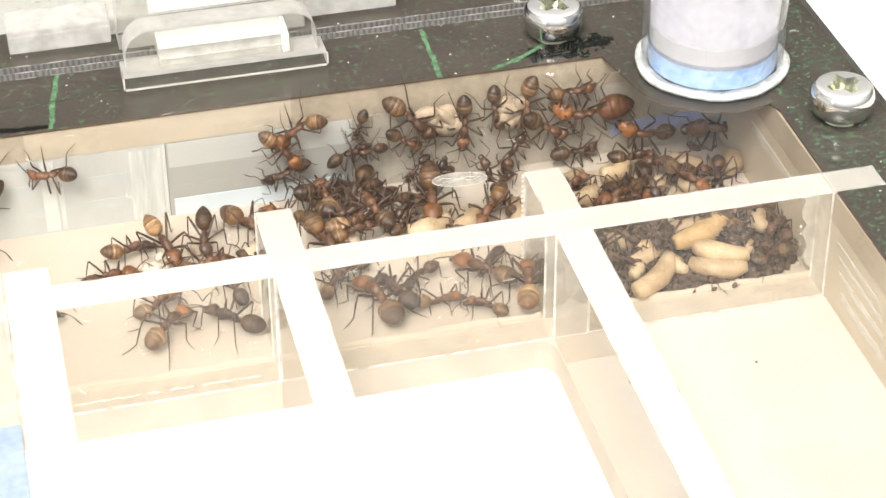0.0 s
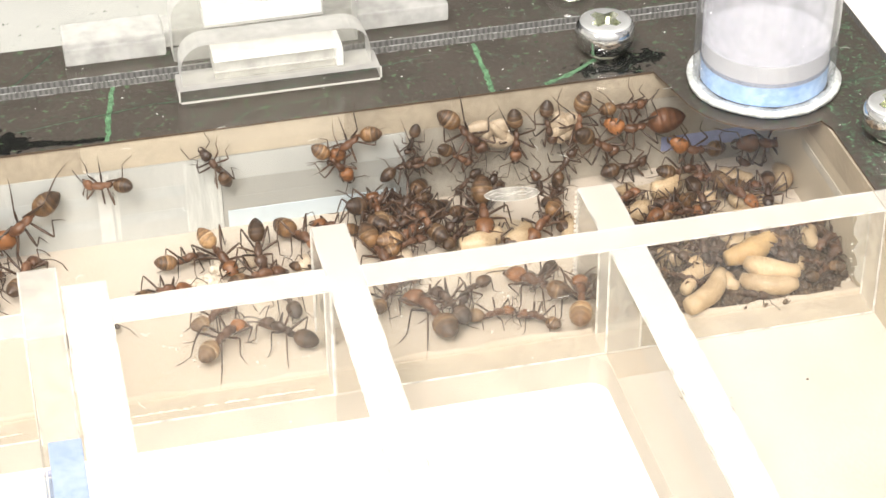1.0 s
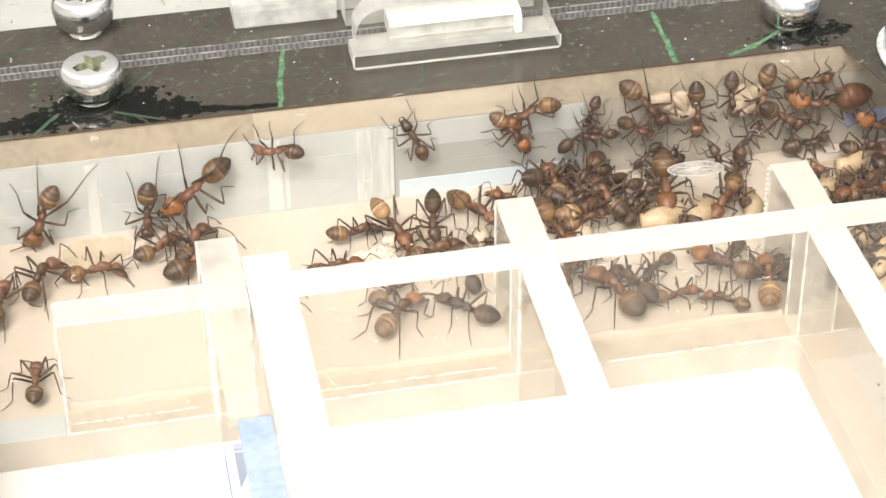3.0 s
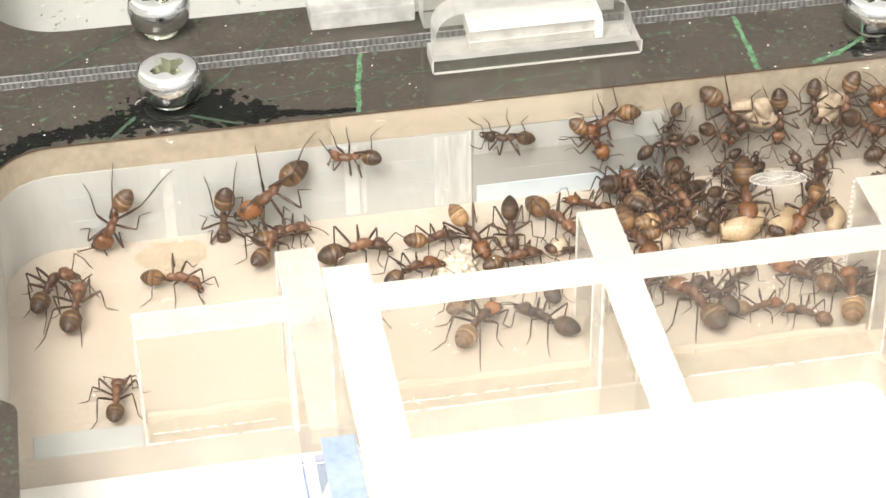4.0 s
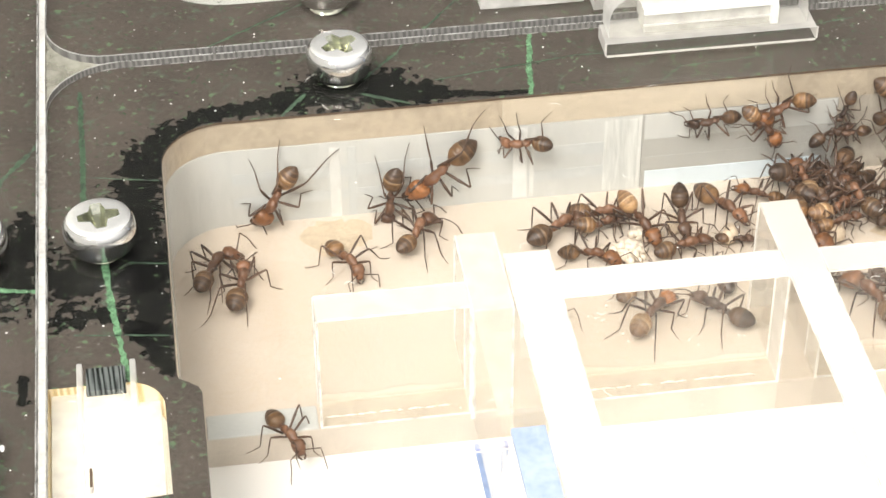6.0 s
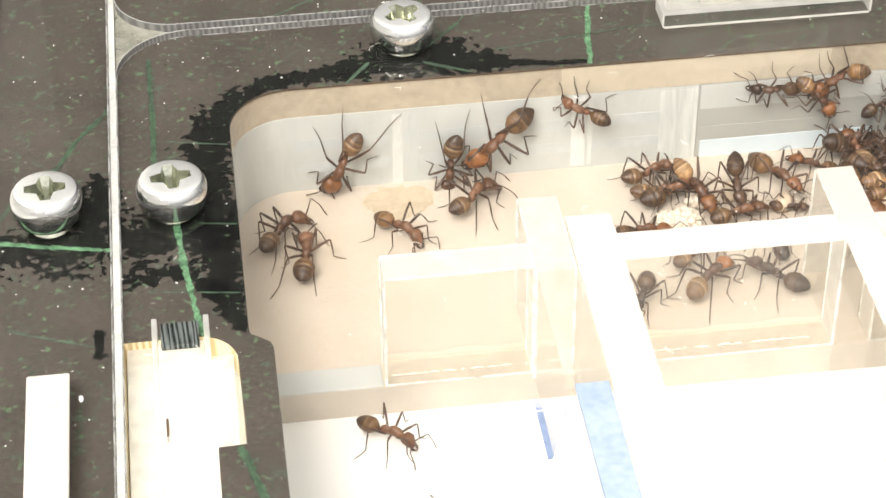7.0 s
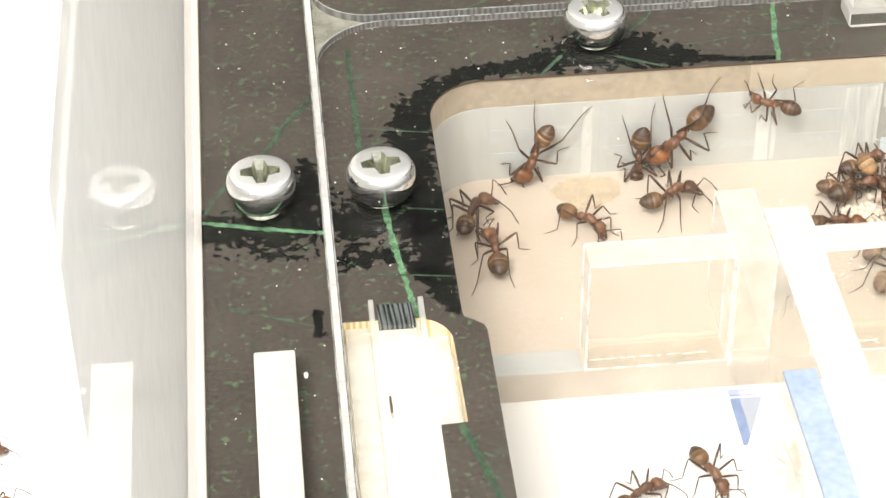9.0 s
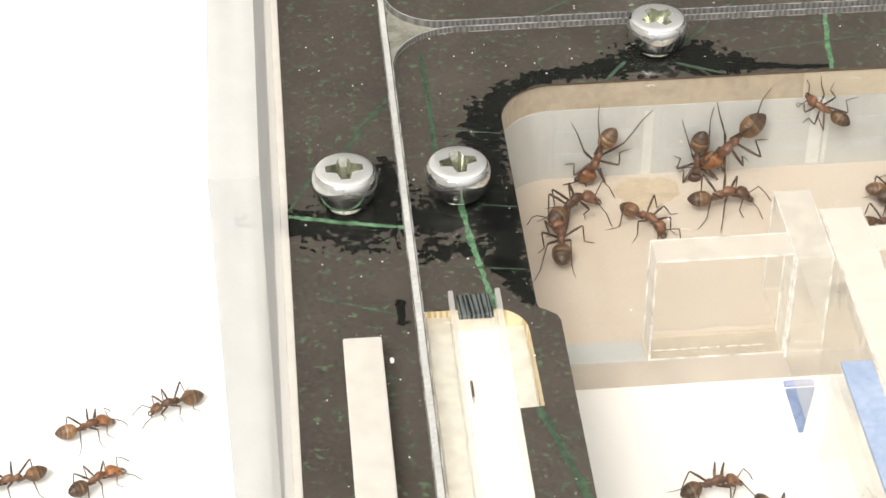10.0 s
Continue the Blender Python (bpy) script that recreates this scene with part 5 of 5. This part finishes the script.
cocoon(32.0, 17.4, 35.4, 18.6, 0.95)
cocoon(20.6, 14.6, 21.6, 18.6, 0.9)
cocoon(11.6, 16.0, 15.4, 17.4, 1.1)
cocoon(15.8, 15.4, 18.0, 18.2, 1.0)
cocoon(24.6, 13.2, 27.4, 15.4, 1.0)
cocoon(26.4, 17.2, 29.0, 18.6, 1.0)
for x0, y0, x1, y1 in ((25.5, 20.0, 28.5, 21.5), (29.5, 14.5, 32.6, 13.2), (34.5, 14.0, 37.6, 15.5), (38.5, 12.5, 41.4, 14.0), (30.2, 20.5, 33.0, 21.8), (37.0, 21.6, 39.5, 20.2), (27.6, 11.2, 30.4, 10.2), (33.6, 10.8, 36.8, 12.0)):
    cocoon(x0, y0, x1, y1, 0.95)
for kind, x, y, heading in (("w", 27.0, 18.6, 30), ("r", 31.0, 16.2, 200), ("w", 35.8, 19.6, 150), ("d", 40.0, 17.0, 250), ("w", 33.5, 21.6, 10), ("d", 25.8, 15.8, 120), ("w", 38.6, 10.6, 80), ("d", 31.4, 11.6, 340), ("d", 26.6, 8.8, 70), ("w", 41.0, 11.4, 190)):
    CROWD.append(floor_ant(kind, x, y, heading, 0.95, 0.5))
for kind, x, y, heading, size, up in (("d", 31.0, 9.4, -105, 0.8, 1.3), ("d", 28.9, 10.4, -60, 0.8, 1.0), ("d", 38.6, 8.8, -80, 0.8, 1.0), ("w", 42.6, 8.6, 200, 0.85, 0.6), ("w", 28.2, 7.2, -40, 0.75, 0.4), ("w", 40.3, 5.0, 30, 0.7, 0.2), ("d", 36.0, 11.0, 150, 0.85, 1.2)):
    CROWD.append(floor_ant(kind, x, y, heading, size, up))
larva(-6.4, 18.6, -5.6, 20.0, 0.75)
larva(-2.2, 16.6, -1.6, 18.2, 0.7)
larva(5.8, 15.2, 7.0, 16.8, 0.8)


def larva_clump(x, z, rx, rz, seed):
    """A few larvae stuck together on the back wall, held by the ants."""
    rnd = random.Random(seed)
    bm = bmesh.new()
    for _ in range(12):
        c = (x + rx * rnd.uniform(-0.55, 0.55), 24.35 + rnd.uniform(-0.3, 0.2), z + rz * rnd.uniform(-0.55, 0.55))
        vs = ellipsoid(bm, (0, 0, 0), (rx * rnd.uniform(0.3, 0.6), 0.5, rz * rnd.uniform(0.2, 0.4)), 12, 8)
        bmesh.ops.rotate(bm, verts=vs, cent=(0, 0, 0), matrix=Matrix.Rotation(rnd.uniform(-1, 1), 3, "Y"))
        bmesh.ops.translate(bm, verts=vs, vec=c)
    tagged(part("larva_clump", bm, M_LARVA_DIM, smooth=True), "pale tan clump of larvae held on the wall", "larvae", "larvae on the wall")


larva_clump(16.4, -3.4, 2.6, 1.9, 1)
larva_clump(22.9, -4.0, 1.9, 1.9, 2)


def debris(name, label, mat, cx, cy, rx, ry, count, r0, r1, seed, height=0.0):
    """Many small loose grains lying together."""
    rnd = random.Random(seed)
    bm = bmesh.new()
    for _ in range(count):
        a, d = rnd.uniform(0, 6.283), math.sqrt(rnd.random())
        r = rnd.uniform(r0, r1)
        c = (cx + rx * d * math.cos(a), cy + ry * d * math.sin(a), FLOOR + r * 0.6 + rnd.random() * height * (1 - d))
        vs = bmesh.ops.create_icosphere(bm, subdivisions=1, radius=r)["verts"]
        for v in vs:
            v.co = Vector(c) + v.co * rnd.uniform(0.7, 1.2)
    return tagged(part(name, bm, mat, smooth=True), label, "debris", kind="stuff")


debris("soil_debris", "dark brown soil and debris along the divider", M_SOIL, 34.5, 5.6, 8.2, 2.6, 760, 0.12, 0.42, 11, 0.8)
debris("soil_debris", "dark brown soil under the cocoons", M_SOIL, 38.8, 8.6, 4.0, 2.6, 260, 0.15, 0.45, 12, 0.5)
debris("soil_debris", "dense brown debris on the floor of the brood cell", M_SOIL, 33.2, 6.6, 10.0, 3.4, 900, 0.1, 0.34, 19, 0.3)
debris("soil_debris", "thin brown debris strewn among the brood", M_SOIL, 31.5, 11.5, 10.5, 8.0, 320, 0.05, 0.2, 18)
debris("egg_pile", "small pile of whitish eggs on the floor", M_EGG, -10.4, 16.6, 1.9, 1.2, 110, 0.2, 0.48, 13, 0.7)
debris("egg_pile", "small pile of whitish eggs on the floor", M_EGG, -8.2, 18.9, 1.2, 0.9, 60, 0.2, 0.48, 23, 0.7)
debris("egg_pile", "scattered whitish crumbs on the floor", M_SEAL, 9.0, 8.5, 8.5, 4.0, 40, 0.05, 0.14, 14)
debris("egg_pile", "scattered whitish crumbs on the floor", M_SEAL, -8.0, 8.5, 7.0, 4.0, 26, 0.05, 0.13, 15)
debris("floor_crumbs", "tiny brown crumbs on the gypsum", M_STAIN, -38.0, 10.0, 7.0, 10.0, 22, 0.03, 0.08, 16)
debris("floor_crumbs", "tiny brown crumbs on the gypsum", M_SOIL, 32.0, -6.0, 9.0, 7.0, 8, 0.05, 0.14, 17)

def scattered(name, label, mat, count, seed, z, r0, r1, dash=0.0, west=-64):
    """Tiny specks lying on the cover panel or its plates."""
    rnd = random.Random(seed)
    bm = bmesh.new()
    while count:
        x, y = rnd.uniform(west, 51.5), rnd.uniform(-30, 48)
        if not on_panel(x, y) and rnd.random() > 0.12 * (not dash):
            continue
        if dash and (not on_panel(x, y) or (-56 < x < -46 and y < -3.5)):
            continue
        count -= 1
        r, a = r0 + (r1 - r0) * (rnd.random() if dash else rnd.random() ** 3), rnd.uniform(0, 3.14)
        if dash:
            d = rnd.uniform(0.3, dash)
            pts = [(x + d * math.cos(a), y + d * math.sin(a)), (x, y)]
            if on_panel(*pts[0]):
                ribbon(bm, pts, 2 * r, z, count)
        else:
            vs = bmesh.ops.create_icosphere(bm, subdivisions=1, radius=r)["verts"]
            for v in vs:
                v.co = Vector((x + v.co.x * rnd.uniform(0.6, 1.6), y + v.co.y, z + 0.4 * v.co.z))
    return tagged(part(name, bm, mat), label, "specks", kind="stuff")


scattered("lid_dust", "white dust specks on the clear plates", M_SEAL, 620, 21, 0.72, 0.018, 0.09)
bm = bmesh.new()
rnd = random.Random(31)
for _ in range(26):
    x, y, a, curl = rnd.uniform(-54, 50), rnd.uniform(-12, 33), rnd.uniform(0, 6.28), rnd.uniform(-1.6, 1.6)
    pts = [(x, y, 0.725)]
    for _ in range(6):
        x, y, a = x + 0.16 * math.cos(a), y + 0.16 * math.sin(a), a + curl * rnd.uniform(0.1, 0.5)
        pts.append((x, y, 0.725))
    tube(bm, pts, [0.016] * 7, 4)
tagged(part("lint", bm, M_SEAL), "short curled white lint fibres on the clear lid", "lint", kind="stuff")
scattered("printed_flecks", "faint green dashes printed on the black panel", M_FLECK, 1500, 22, 0.016, 0.04, 0.12, 0.36)
scattered("printed_flecks", "dense green mottling printed on the black panel", M_VEIN_DIM, 1700, 23, 0.018, 0.04, 0.13, 0.45, 43.3)
scattered("printed_flecks", "bright green flecks printed on the black panel", M_VEIN, 520, 24, 0.021, 0.05, 0.13, 0.5, 43.3)
scattered("printed_flecks", "green mottling printed on the black panel", M_VEIN_DIM, 420, 25, 0.017, 0.04, 0.12, 0.5, 29.0)
bm = bmesh.new()
ellipsoid(bm, (0, 0, 0), (2.35, 0.68, 0.14), 20, 10)
wing = tagged(part("shed_wing", bm, M_WING, smooth=True), "translucent veined shed insect wing lying on the ants", "wing")
rnd = random.Random(8)
oval = [(2.36 * math.cos(2 * math.pi * k / 40), 0.69 * math.sin(2 * math.pi * k / 40), 0.02) for k in range(41)]
bm = bmesh.new()
tube(bm, oval, [0.028] * 41, 5)
part("rim", bm, M_WING_VEIN, wing, "whitish wing rim")
for k in range(6):
    x, y = -2.0 + 0.5 * k, 0.5 * math.sqrt(1 - ((-2.0 + 0.5 * k) / 2.36) ** 2)
    bm = bmesh.new()
    tube(bm, [(x, -y * rnd.uniform(0.2, 0.9), 0.15), (x + 0.6, rnd.uniform(-0.2, 0.2), 0.17), (min(1.9, x + 1.3), y * rnd.uniform(0.1, 0.6), 0.14)], [0.025] * 3, 4)
    part("vein", bm, M_WING_VEIN, wing)
wing.matrix_basis = at(16.4, 16.9, -5.2, 24, 0, -6)


# ---- what walks ----
wall_runner = wall_ant("d", 2.6, -6.8, -158, 0.85)
wall_turner = wall_ant("w", -17.4, -3.6, 184, 0.9, shift=(-0.1, 0.0, -8), head=26, nod=58, rear=22, lift=46,
                       feet=((2.0, 1.6), (-0.2, 3.0), (-1.2, 2.2), (2.2, -2.2), (0.6, -2.4), (-2.6, -2.4)))
wall_climber = wall_ant("r", -37.0, -7.2, -121, 1.15, shift=(0.08, -0.43, 9), head=-6, nod=22, rear=-7, lift=4,
                        feet=((1.7, 1.4), (-0.8, 2.7), (-4.7, 2.9), (2.1, -1.6), (-1.7, -2.7), (-4.0, -1.3)))
wall_feeder = wall_ant("r", -24.2, -6.3, -140, 1.25, shift=(-0.1, -0.48, 0), head=10, nod=14, rear=-10, lift=-14,
                       feet=((2.6, 2.0), (0.6, 3.0), (-1.6, 2.6), (2.5, -0.6), (-1.3, -2.7), (-4.8, -0.7)))
pocket_walker = floor_ant("w", -38.1, 4.8, 80, 0.95, shift=(-0.1, 0.2, 6), head=-10, nod=30, rear=-4, lift=2,
                          feet=((2.6, 1.7), (0.2, 3.2), (-2.2, 2.8), (2.7, -1.2), (1.2, -2.9), (-1.6, -2.9)))
pocket_follower = floor_ant("w", -33.9, -12.3, 79, 0.95)
floor_turner = floor_ant("w", -32.5, 18.0, -30, 0.98, shift=(-0.5, 0.2, 10), head=-16, nod=40, rear=-6, lift=-6,
                         feet=((2.9, 1.0), (1.0, 3.6), (-0.9, 3.8), (2.9, -1.5), (0.5, -2.6), (-2.4, -2.6)))
floor_feeder = floor_ant("w", -26.0, 20.5, 40, 1.12, shift=(0.2, 0.0, 26), head=-50, nod=20, rear=-18, lift=4,
                         feet=((2.4, 1.3), (1.6, 2.2), (-1.4, 2.4), (0.9, -2.0), (-1.7, -2.8), (-3.1, -1.7)))
corner_ant = floor_ant("w", -42.7, 18.7, 48, 1.15, shift=(0.0, 0.2, 13), head=-56, nod=18, rear=8, lift=2,
                       feet=((1.5, 1.6), (-0.6, 2.1), (-2.3, 1.5), (0.3, -1.2), (-2.4, -1.2), (-3.4, -1.9)))
corner_mate = floor_ant("w", -41.1, 15.4, 78, 1.1, shift=(0.5, 0.0, 1), head=18, nod=16, rear=-4, lift=0,
                        feet=((1.7, 1.0), (-0.4, 1.9), (-3.9, 2.4), (2.6, -0.7), (0.8, -2.8), (-3.5, -0.9)))
floor_runner = floor_ant("w", -18.0, 19.2, 0, 1.1, shift=(0.2, 0.0, 10), head=-30, nod=20, rear=5, lift=4,
                         feet=((2.6, 1.5), (0.8, 2.4), (-1.8, 2.6), (1.4, -1.7), (0.0, -2.4), (-3.3, -1.5)))
floor_passer = floor_ant("w", -21.7, 22.6, 8, 1.0)
egg_tender = floor_ant("r", -13.9, 15.9, 5, 0.9)
cell_ant = floor_ant("d", -15.8, 6.4, -140, 0.9)
box_ant = place("r", at(-81.6, -2.6, -12.2, 0, 0, 22), 0.8)
box_mate = place("r", at(-80.6, -8.6, -12.2, 0, 0, 38), 0.8)
box_runner = place("w", at(-86.7, -8.0, -12.2, 0, 0, 192), 0.85)
box_guest = place("w", at(-74.8, -0.4, -12.2, 0, 0, 203), 0.8)


def stride(ob, starts, ends, step=0.2, swing=13):
    """Swings the legs of a walking ant, three and three in turn."""
    legs = [c for c in ob.children if c.name.startswith("leg")]
    count = int((ends - starts) / step)
    for i, leg in enumerate(legs):
        rest = leg.matrix_basis.copy()
        rows = [(0.0, rest)] if starts > 0 else []
        rows += [(starts + step * k, rest @ pose(0, 0, 0, 0, 0, swing * math.sin(math.pi * (k / 2 + (i % 2)))) if k % 2 else rest) for k in range(count + 1)]
        if rows[-1][0] < 10:
            rows.append((10.0, rest))
        walk(leg, rows)


def sway(ob, seed):
    """A slow sway of the feelers."""
    rnd = random.Random(seed)
    for head in ob.children:
        if head.name.startswith("head"):
            for feeler in head.children:
                if feeler.name.startswith("antenna"):
                    walk(feeler, [(t, pose(0, 0, 0, 0, 0, rnd.uniform(-3, 3))) for t in (0, 1.2, 2.5, 4, 5.2, 6.5, 8, 9, 10)])


def fidget(ob, seed):
    """A crowded ant shifts a little on its spot."""
    rnd = random.Random(seed)
    base = Matrix.LocRotScale(ob.matrix_basis.translation, ob.matrix_basis.to_quaternion(), None)
    walk(ob, [(t, base @ pose(rnd.uniform(-0.12, 0.12) * MM, rnd.uniform(-0.12, 0.12) * MM, 0, 0, 0, rnd.uniform(-3.5, 3.5))) for t in (0, 1.6, 3.2, 5, 6.6, 8.3, 10)])


def motions():
    walk(wall_runner, [(t, wall_pose(x, z, h)) for t, x, z, h in (
        (0, 2.6, -6.8, -158), (0.5, -4.6, -5.0, -175), (1, -7.8, -3.2, -240), (2.5, -6.4, -4.0, -256), (4, -4.6, -3.2, -190),
        (4.5, -4.1, -3.0, -170), (5.5, -2.5, -3.3, -170), (7.5, -1.2, -3.1, -186), (10, -0.6, -3.1, -186))])
    walk(wall_turner, [(t, wall_pose(x, z, h)) for t, x, z, h in (
        (0, -17.4, -3.6, 184), (2.5, -17.5, -3.3, 180), (4.5, -17.6, -3.4, 182), (5.5, -17.6, -3.8, 190), (7.5, -17.4, -3.5, 150), (8.5, -17.3, -3.4, 172), (10, -17.3, -3.3, 150))])
    walk(wall_climber, [(t, wall_pose(x, z, h)) for t, x, z, h in (
        (0, -36.5, -7.3, -118), (2.7, -36.5, -7.3, -120), (5.5, -37.3, -7.0, -127), (7.5, -36.9, -7.2, -121), (10, -36.9, -7.3, -120))])
    walk(wall_feeder, [(t, wall_pose(x, z, h)) for t, x, z, h in (
        (0, -24.2, -6.4, -142), (2.7, -24.2, -6.4, -142), (5.5, -24.1, -6.1, -140), (9, -24.8, -6.5, -135), (10, -25.1, -6.8, -135))])
    walk(pocket_walker, [(t, floor_pose(x, y, h, up)) for t, x, y, h, up in (
        (0, -39.0, 7.4, 100, 0), (2.7, -38.5, 5.8, 79, 0), (3.8, -37.9, 5.4, 86, 0), (4, -38.1, 4.7, 79, 0), (4.5, -40.6, 3.7, 27, 0), (5, -40.0, 3.2, -43, 0), (5.5, -39.5, 1.2, -73, 0),
        (6.8, -37.5, -2.9, -46, -2.4), (7.5, -34.2, -5.0, -31, -2.7), (8, -31.6, -6.5, -46, -2.7), (8.5, -29.8, -7.8, -49, -2.7), (9, -28.7, -10.3, -74, -2.7), (9.5, -29.6, -13.0, -79, -2.7), (10, -29.8, -17.0, -80, -2.7))])
    walk(pocket_follower, [(t, floor_pose(x, y, h, -2.7)) for t, x, y, h in (
        (0, -35.5, -19.0, 80), (5, -34.6, -15.5, 80), (7.5, -33.9, -12.3, 79), (8, -33.5, -11.6, 55), (9, -34.1, -11.8, 30), (9.5, -32.6, -12.0, 8), (10, -33.5, -12.7, 11))])
    walk(floor_turner, [(t, floor_pose(x, y, h)) for t, x, y, h in (
        (0, -32.4, 18.8, 12), (2.7, -32.5, 18.6, 0), (3.8, -32.6, 17.6, -26), (4.5, -32.5, 18.2, -33), (5.5, -32.5, 17.8, -73), (7.5, -33.4, 17.1, -51), (10, -33.8, 16.9, -56))])
    walk(floor_feeder, [(t, floor_pose(x, y, h)) for t, x, y, h in (
        (0, -25.1, 20.4, 48), (2.7, -25.1, 20.4, 46), (3.8, -25.0, 20.9, 44), (5.5, -26.4, 20.4, 42), (7.5, -27.0, 20.9, 23), (9, -26.4, 19.8, 9), (10, -27.0, 19.7, -6))])
    walk(corner_ant, [(t, floor_pose(x, y, h)) for t, x, y, h in (
        (0, -35.6, 18.0, 60), (2.7, -36.2, 18.2, 54), (3.8, -42.4, 18.6, 49), (5.5, -42.9, 18.4, 48), (7.5, -42.6, 18.6, 38), (9, -42.8, 19.2, 50), (10, -40.0, 19.4, 30))])
    walk(corner_mate, [(t, floor_pose(x, y, h)) for t, x, y, h in (
        (0, -41.2, 14.6, 70), (3.8, -40.9, 15.6, 76), (5.5, -41.1, 15.9, 75), (7.5, -41.3, 14.2, 84), (9, -41.7, 13.7, 92), (10, -41.7, 14.4, 86))])
    walk(floor_runner, [(t, floor_pose(x, y, h)) for t, x, y, h in (
        (0, -30.5, 16.5, 20), (2.7, -27.0, 17.6, 20), (3.8, -18.5, 19.1, 3), (4.2, -18.0, 19.2, 0), (4.5, -17.1, 18.5, -10), (5.5, -17.6, 19.6, 23), (6.8, -10.7, 19.4, 12), (8.5, -10.3, 19.1, 7), (10, -10.3, 19.1, 7))])
    walk(floor_passer, [(t, floor_pose(x, y, h)) for t, x, y, h in (
        (0, -29.6, 20.0, 30), (2.7, -27.6, 20.8, 40), (3.8, -25.2, 21.6, 30), (4.2, -21.7, 22.9, 12), (4.5, -19.2, 22.4, 1), (5.5, -11.2, 20.6, -8), (7, -11.8, 22.2, 27), (8.5, -9.2, 22.6, 35), (10, -8.8, 22.6, 30))])
    walk(egg_tender, [(t, floor_pose(x, y, h)) for t, x, y, h in (
        (0, -13.8, 16.1, 8), (2.7, -14.1, 15.2, 0), (3.8, -14.1, 15.8, 20), (4.5, -13.9, 16.1, 23), (5.5, -12.9, 16.6, -33), (6.8, -14.2, 14.6, -3), (7.5, -13.3, 14.9, -8), (10, -13.3, 15.0, -8))])
    walk(cell_ant, [(t, floor_pose(x, y, h)) for t, x, y, h in (
        (0, -20.4, 11.5, 20), (5.6, -20.0, 10.5, -20), (6.8, -15.6, 7.1, -95), (7.5, -15.9, 6.3, -144), (8, -15.8, 6.2, -144), (9, -18.4, 6.4, -175), (10, -19.6, 6.5, -178))])
    walk(box_ant, [(t, at(x, y, -12.2, 0, 0, h)) for t, x, y, h in ((0, -97, -9, 20), (8.5, -84.5, -4.0, 15), (9.6, -81.5, -2.5, 9), (10, -81.6, -2.6, 23))])
    walk(box_mate, [(t, at(x, y, -12.2, 0, 0, h)) for t, x, y, h in ((0, -98, -16, 20), (8.5, -83.5, -10.5, 25), (9.6, -80.1, -8.1, 31), (10, -80.7, -8.7, 38))])
    walk(box_runner, [(t, at(x, y, -12.2, 0, 0, h)) for t, x, y, h in ((0, -90, -26, 160), (8.5, -85.4, -12, 160), (10, -86.8, -8.1, 192))])
    walk(box_guest, [(t, at(x, y, -12.2, 0, 0, h)) for t, x, y, h in ((0, -70.1, 2.2, 196), (7.8, -70.2, 2.0, 194), (9.2, -70.3, 1.9, 196), (9.6, -72.2, 0.9, 208), (10, -74.8, -0.4, 203))])
    stride(wall_runner, 0, 1.4)
    stride(pocket_walker, 3.8, 9.8)
    stride(pocket_follower, 5, 10)
    stride(floor_runner, 2.4, 6.8)
    stride(floor_passer, 2.4, 8.4)
    stride(corner_ant, 2.6, 3.8)
    stride(cell_ant, 5.6, 9.8)
    stride(box_ant, 6, 9.8)
    stride(box_mate, 6, 9.8)
    for i, ob in enumerate((wall_turner, wall_climber, wall_feeder, floor_turner, floor_feeder, corner_mate, egg_tender)):
        sway(ob, 70 + i)
    for i, ob in enumerate(CROWD):
        fidget(ob, 200 + i)


motions()
